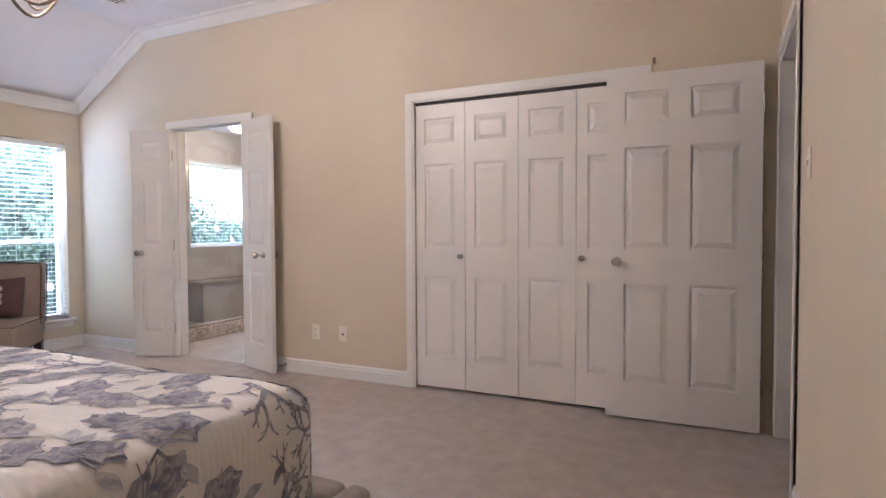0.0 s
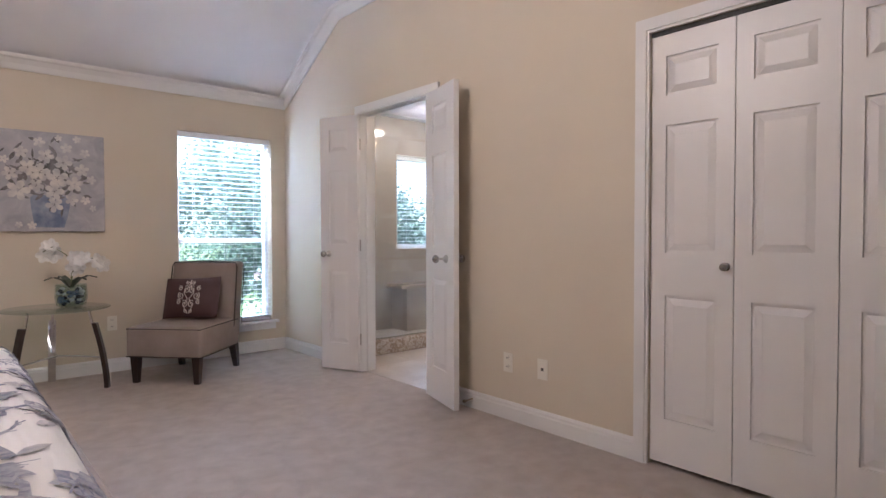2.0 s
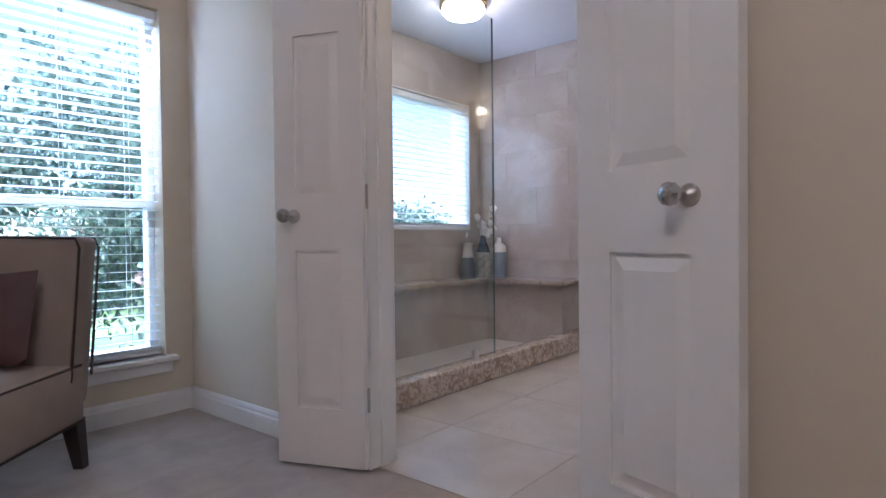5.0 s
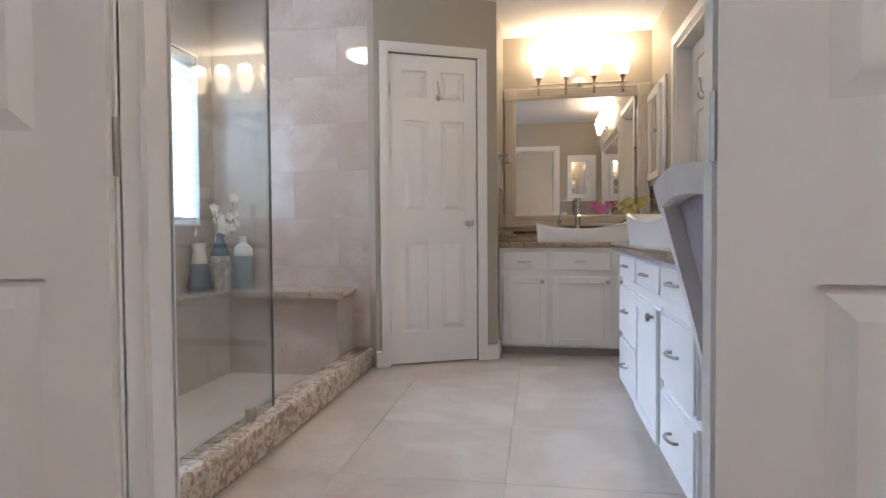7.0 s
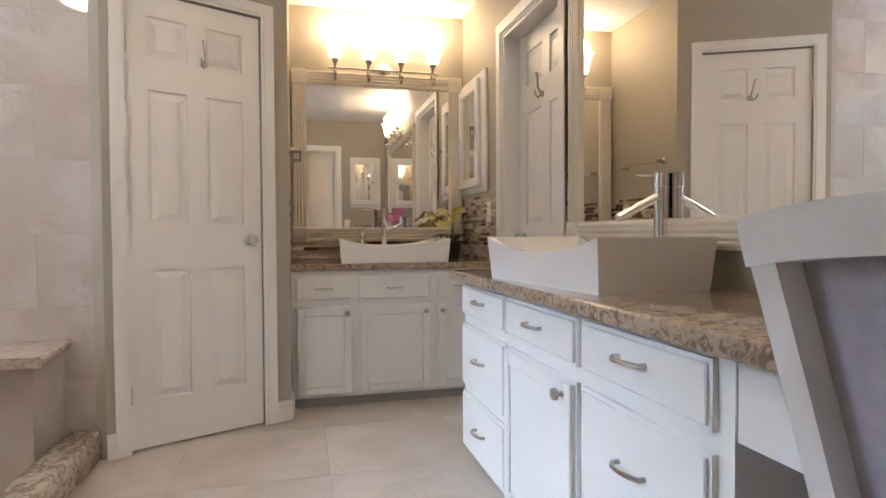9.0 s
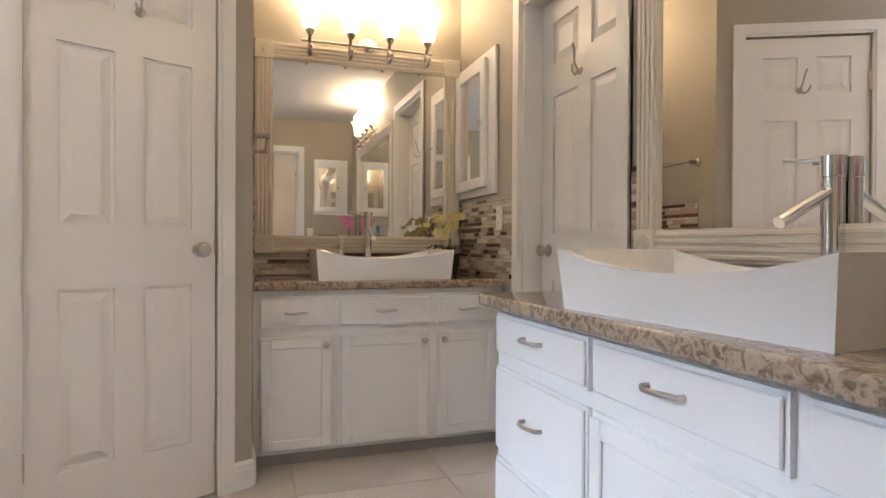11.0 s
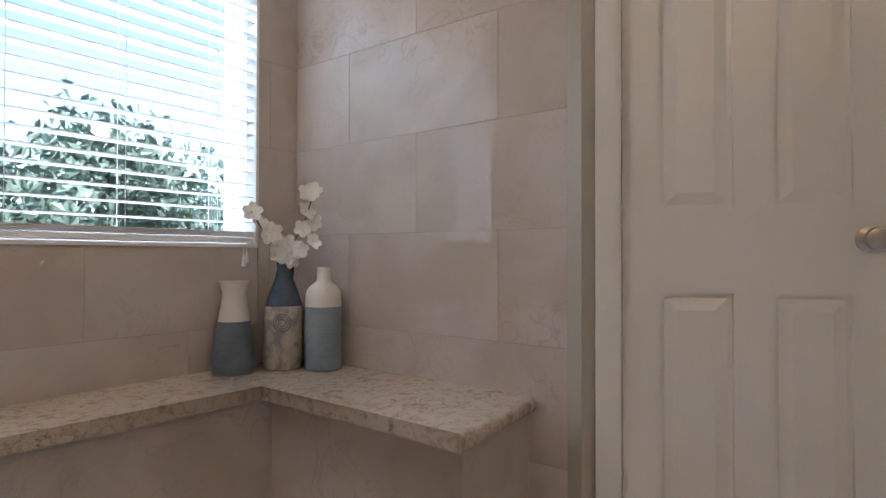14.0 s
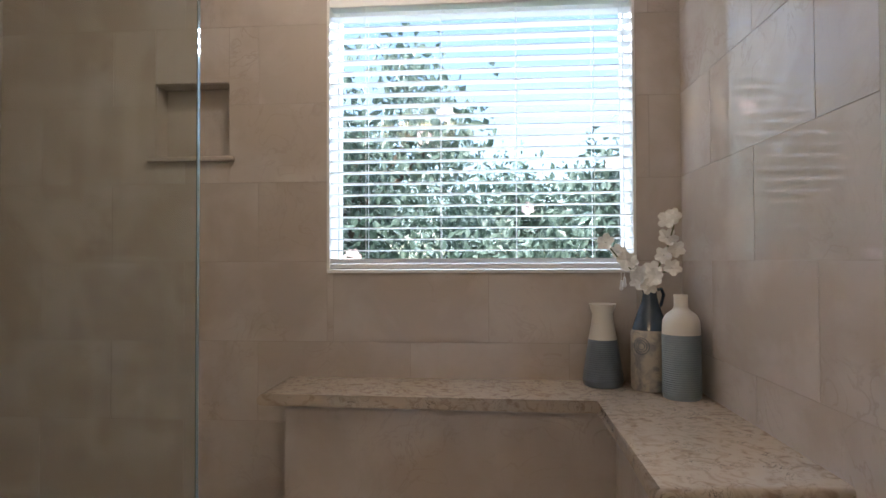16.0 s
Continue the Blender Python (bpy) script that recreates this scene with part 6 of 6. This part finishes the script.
def lay_tiles(parent, m, u0, u1, z0, z1, tw, th, zref, uref, holes=(), material=None, joint=0.0013):
    """Running-bond tiles over a rectangle, cut at its edges and round holes."""
    rows = range(int(math.floor((z0 - zref) / th)), int(math.ceil((z1 - zref) / th)))
    for j in rows:
        a, b = max(z0, zref + j * th), min(z1, zref + (j + 1) * th)
        sh = uref + (tw / 2 if j % 2 else 0)
        for i in range(int(math.floor((u0 - sh) / tw)), int(math.ceil((u1 - sh) / tw))):
            c, d = max(u0, sh + i * tw), min(u1, sh + (i + 1) * tw)
            pieces = [(c, d, a, b)]
            for h in holes:
                out = []
                for (p0, p1, q0, q1) in pieces:
                    if p1 <= h[0] or p0 >= h[1] or q1 <= h[2] or q0 >= h[3]:
                        out.append((p0, p1, q0, q1))
                        continue
                    if p0 < h[0]:
                        out.append((p0, h[0], q0, q1))
                    if p1 > h[1]:
                        out.append((h[1], p1, q0, q1))
                    x0, x1 = max(p0, h[0]), min(p1, h[1])
                    if q0 < h[2]:
                        out.append((x0, x1, q0, h[2]))
                    if q1 > h[3]:
                        out.append((x0, x1, h[3], q1))
                pieces = out
            for (p0, p1, q0, q1) in pieces:
                w, hgt = p1 - p0 - joint, q1 - q0 - joint
                if w < 0.012 or hgt < 0.012:
                    continue
                key = (round(w, 3), round(hgt, 3), material.name)
                if key not in TILES:
                    TILES[key] = tile_mesh(w, hgt, 0.012)
                    TILES[key].materials.append(material)
                o = new("tile", TILES[key])
                o.parent = parent
                o.matrix_basis = m @ Matrix.Translation((p0 + joint / 2, 0, q0 + joint / 2))


wall_bn = bpy.data.objects["wall_bath_north"]
lay_tiles(wall_bn, pose(0, YT + 0.012, 0), XB, XE + 0.012, 0.0, ZC, 0.60, 0.31, 0.045, 5.18, ((5.155, 6.33, 0.94, 2.02), (4.455, 4.76, 1.385, 1.685)), M_TILE)
lay_tiles(wall_shower, pose(XE + 0.012, 0, 0, 0, 0, -90), -YT, -4.985, 0.0, ZC, 0.60, 0.31, 0.045, -5.195, (), M_TILE)
wall_bw = bpy.data.objects["wall_bath_west"]
lay_tiles(wall_bw, pose(XBW, 0, 0, 0, 0, 90), 5.09 + BATH.y, YT + BATH.y, 0.0, ZC, 0.60, 0.31, 0.045, 5.2, (), M_TILE)

# bathroom floor tiles, laid flat
flat = Matrix.Rotation(radians(-90), 4, 'X')
TILES2 = {}
for i in range(8):
    for j in range(5):
        x0, y0 = 3.69 + i * 0.61 - 0.05, 3.0 + j * 0.61 - 0.2 + (0.0)
        x1, y1 = min(x0 + 0.61, 7.9), min(y0 + 0.61, 5.0)
        x0, y0 = max(x0, XB - 0.085), max(y0, 2.85)
        if x1 - x0 < 0.05 or y1 - y0 < 0.05:
            continue
        key = (round(x1 - x0, 3), round(y1 - y0, 3))
        if key not in TILES2:
            w, h = key[0] - 0.0012, key[1] - 0.0012
            b = 0.0006
            me = bpy.data.meshes.new("tile")
            me.from_pydata([(0, 0, 0), (w, 0, 0), (w, h, 0), (0, h, 0), (b, b, 0.005), (w - b, b, 0.005), (w - b, h - b, 0.005), (b, h - b, 0.005)], [], [(4, 5, 6, 7), (0, 1, 5, 4), (1, 2, 6, 5), (2, 3, 7, 6), (3, 0, 4, 7)])
            me.materials.append(M_FLOOR)
            TILES2[key] = me
        o = new("tile", TILES2[key])
        o.parent, o.location = floor_bath, (x0, y0, -0.0045)


def mosaic(name, m, w, h, seed, label):
    """A linear glass and stone mosaic; local x to the right, z up, face towards -y."""
    mo = thing(name, m, label, "backsplash", "mosaic backsplash", "structure")
    bm = bmesh.new()
    box(bm, 0, -0.003, 0, w, -0.0005, h)
    part("grout", bm, M_GROUT, mo)
    g = random.Random(seed)
    lib = {}
    z = 0.0
    row = 0
    while z < h - 0.006:
        rh = (0.024, 0.013, 0.020)[row % 3]
        rh = min(rh, h - z)
        x = -g.uniform(0, 0.05)
        while x < w:
            ln = g.choice((0.05, 0.075, 0.10, 0.14))
            x0, x1 = max(x, 0.0), min(x + ln, w)
            x += ln
            if x1 - x0 < 0.012 or rh < 0.008:
                continue
            k = g.choice((0, 0, 1, 2, 2, 3, 3, 4)) if row % 3 != 1 else g.choice((2, 4, 3))
            key = (round(x1 - x0, 3), round(rh, 4), k)
            if key not in lib:
                lib[key] = tile_mesh(key[0] - 0.002, key[1] - 0.002, 0.004, 0.0008)
                lib[key].materials.append(M_MOSAIC[k])
            o = new("tile", lib[key])
            o.parent, o.location = mo, (x0 + 0.001, -0.003, z + 0.001)
        z += rh
        row += 1
    return mo


DONE = set(scene.objects)
mosaic("mosaic_backsplash", pose(XV, YA - 0.002, 0.803, 0, 0, -90), YA - YS - 0.004, 0.115, 1, "brown and cream strip mosaic under the mirror")
mosaic("mosaic_backsplash", pose(XV - 0.008, YS, 0.803, 0, 0, 180), XV - 0.008 - D1 - 0.072, 0.405, 2, "brown and cream strip mosaic beside the linen door")
mosaic("mosaic_backsplash", pose(VX - 0.03, YA, 0.803), XV - 0.008 - VX + 0.03, 0.405, 3, "brown and cream strip mosaic on the alcove wall")
mosaic("mosaic_backsplash", pose(D0 - 0.072, YS, 0.82, 0, 0, 180), 0.046, 0.40, 4, "narrow brown and cream strip mosaic by the mirror")
mosaic("mosaic_backsplash", pose(XB, YS + 0.004, 0.803, 0, 0, 90), 0.48, 0.28, 5, "brown and cream strip mosaic at the counter end")
for o in [o for o in scene.objects if o not in DONE and o.parent is None]:
    o.matrix_world = Matrix.Translation(BATH) @ o.matrix_world
for n in ("wall_bath_north", "ceiling_bath", "wall_shower_end", "wall_bath_angled", "wall_alcove_side", "wall_vanity", "wall_bath_south",
          "wall_light_block", "floor_bath", "small_door_trim", "linen_door_trim", "door_4", "door_5", "window_2"):
    bpy.data.objects[n].matrix_world = Matrix.Translation(BATH) @ bpy.data.objects[n].matrix_world
for o in BATH_TRIM:
    o.matrix_world = Matrix.Translation(BATH) @ o.matrix_world
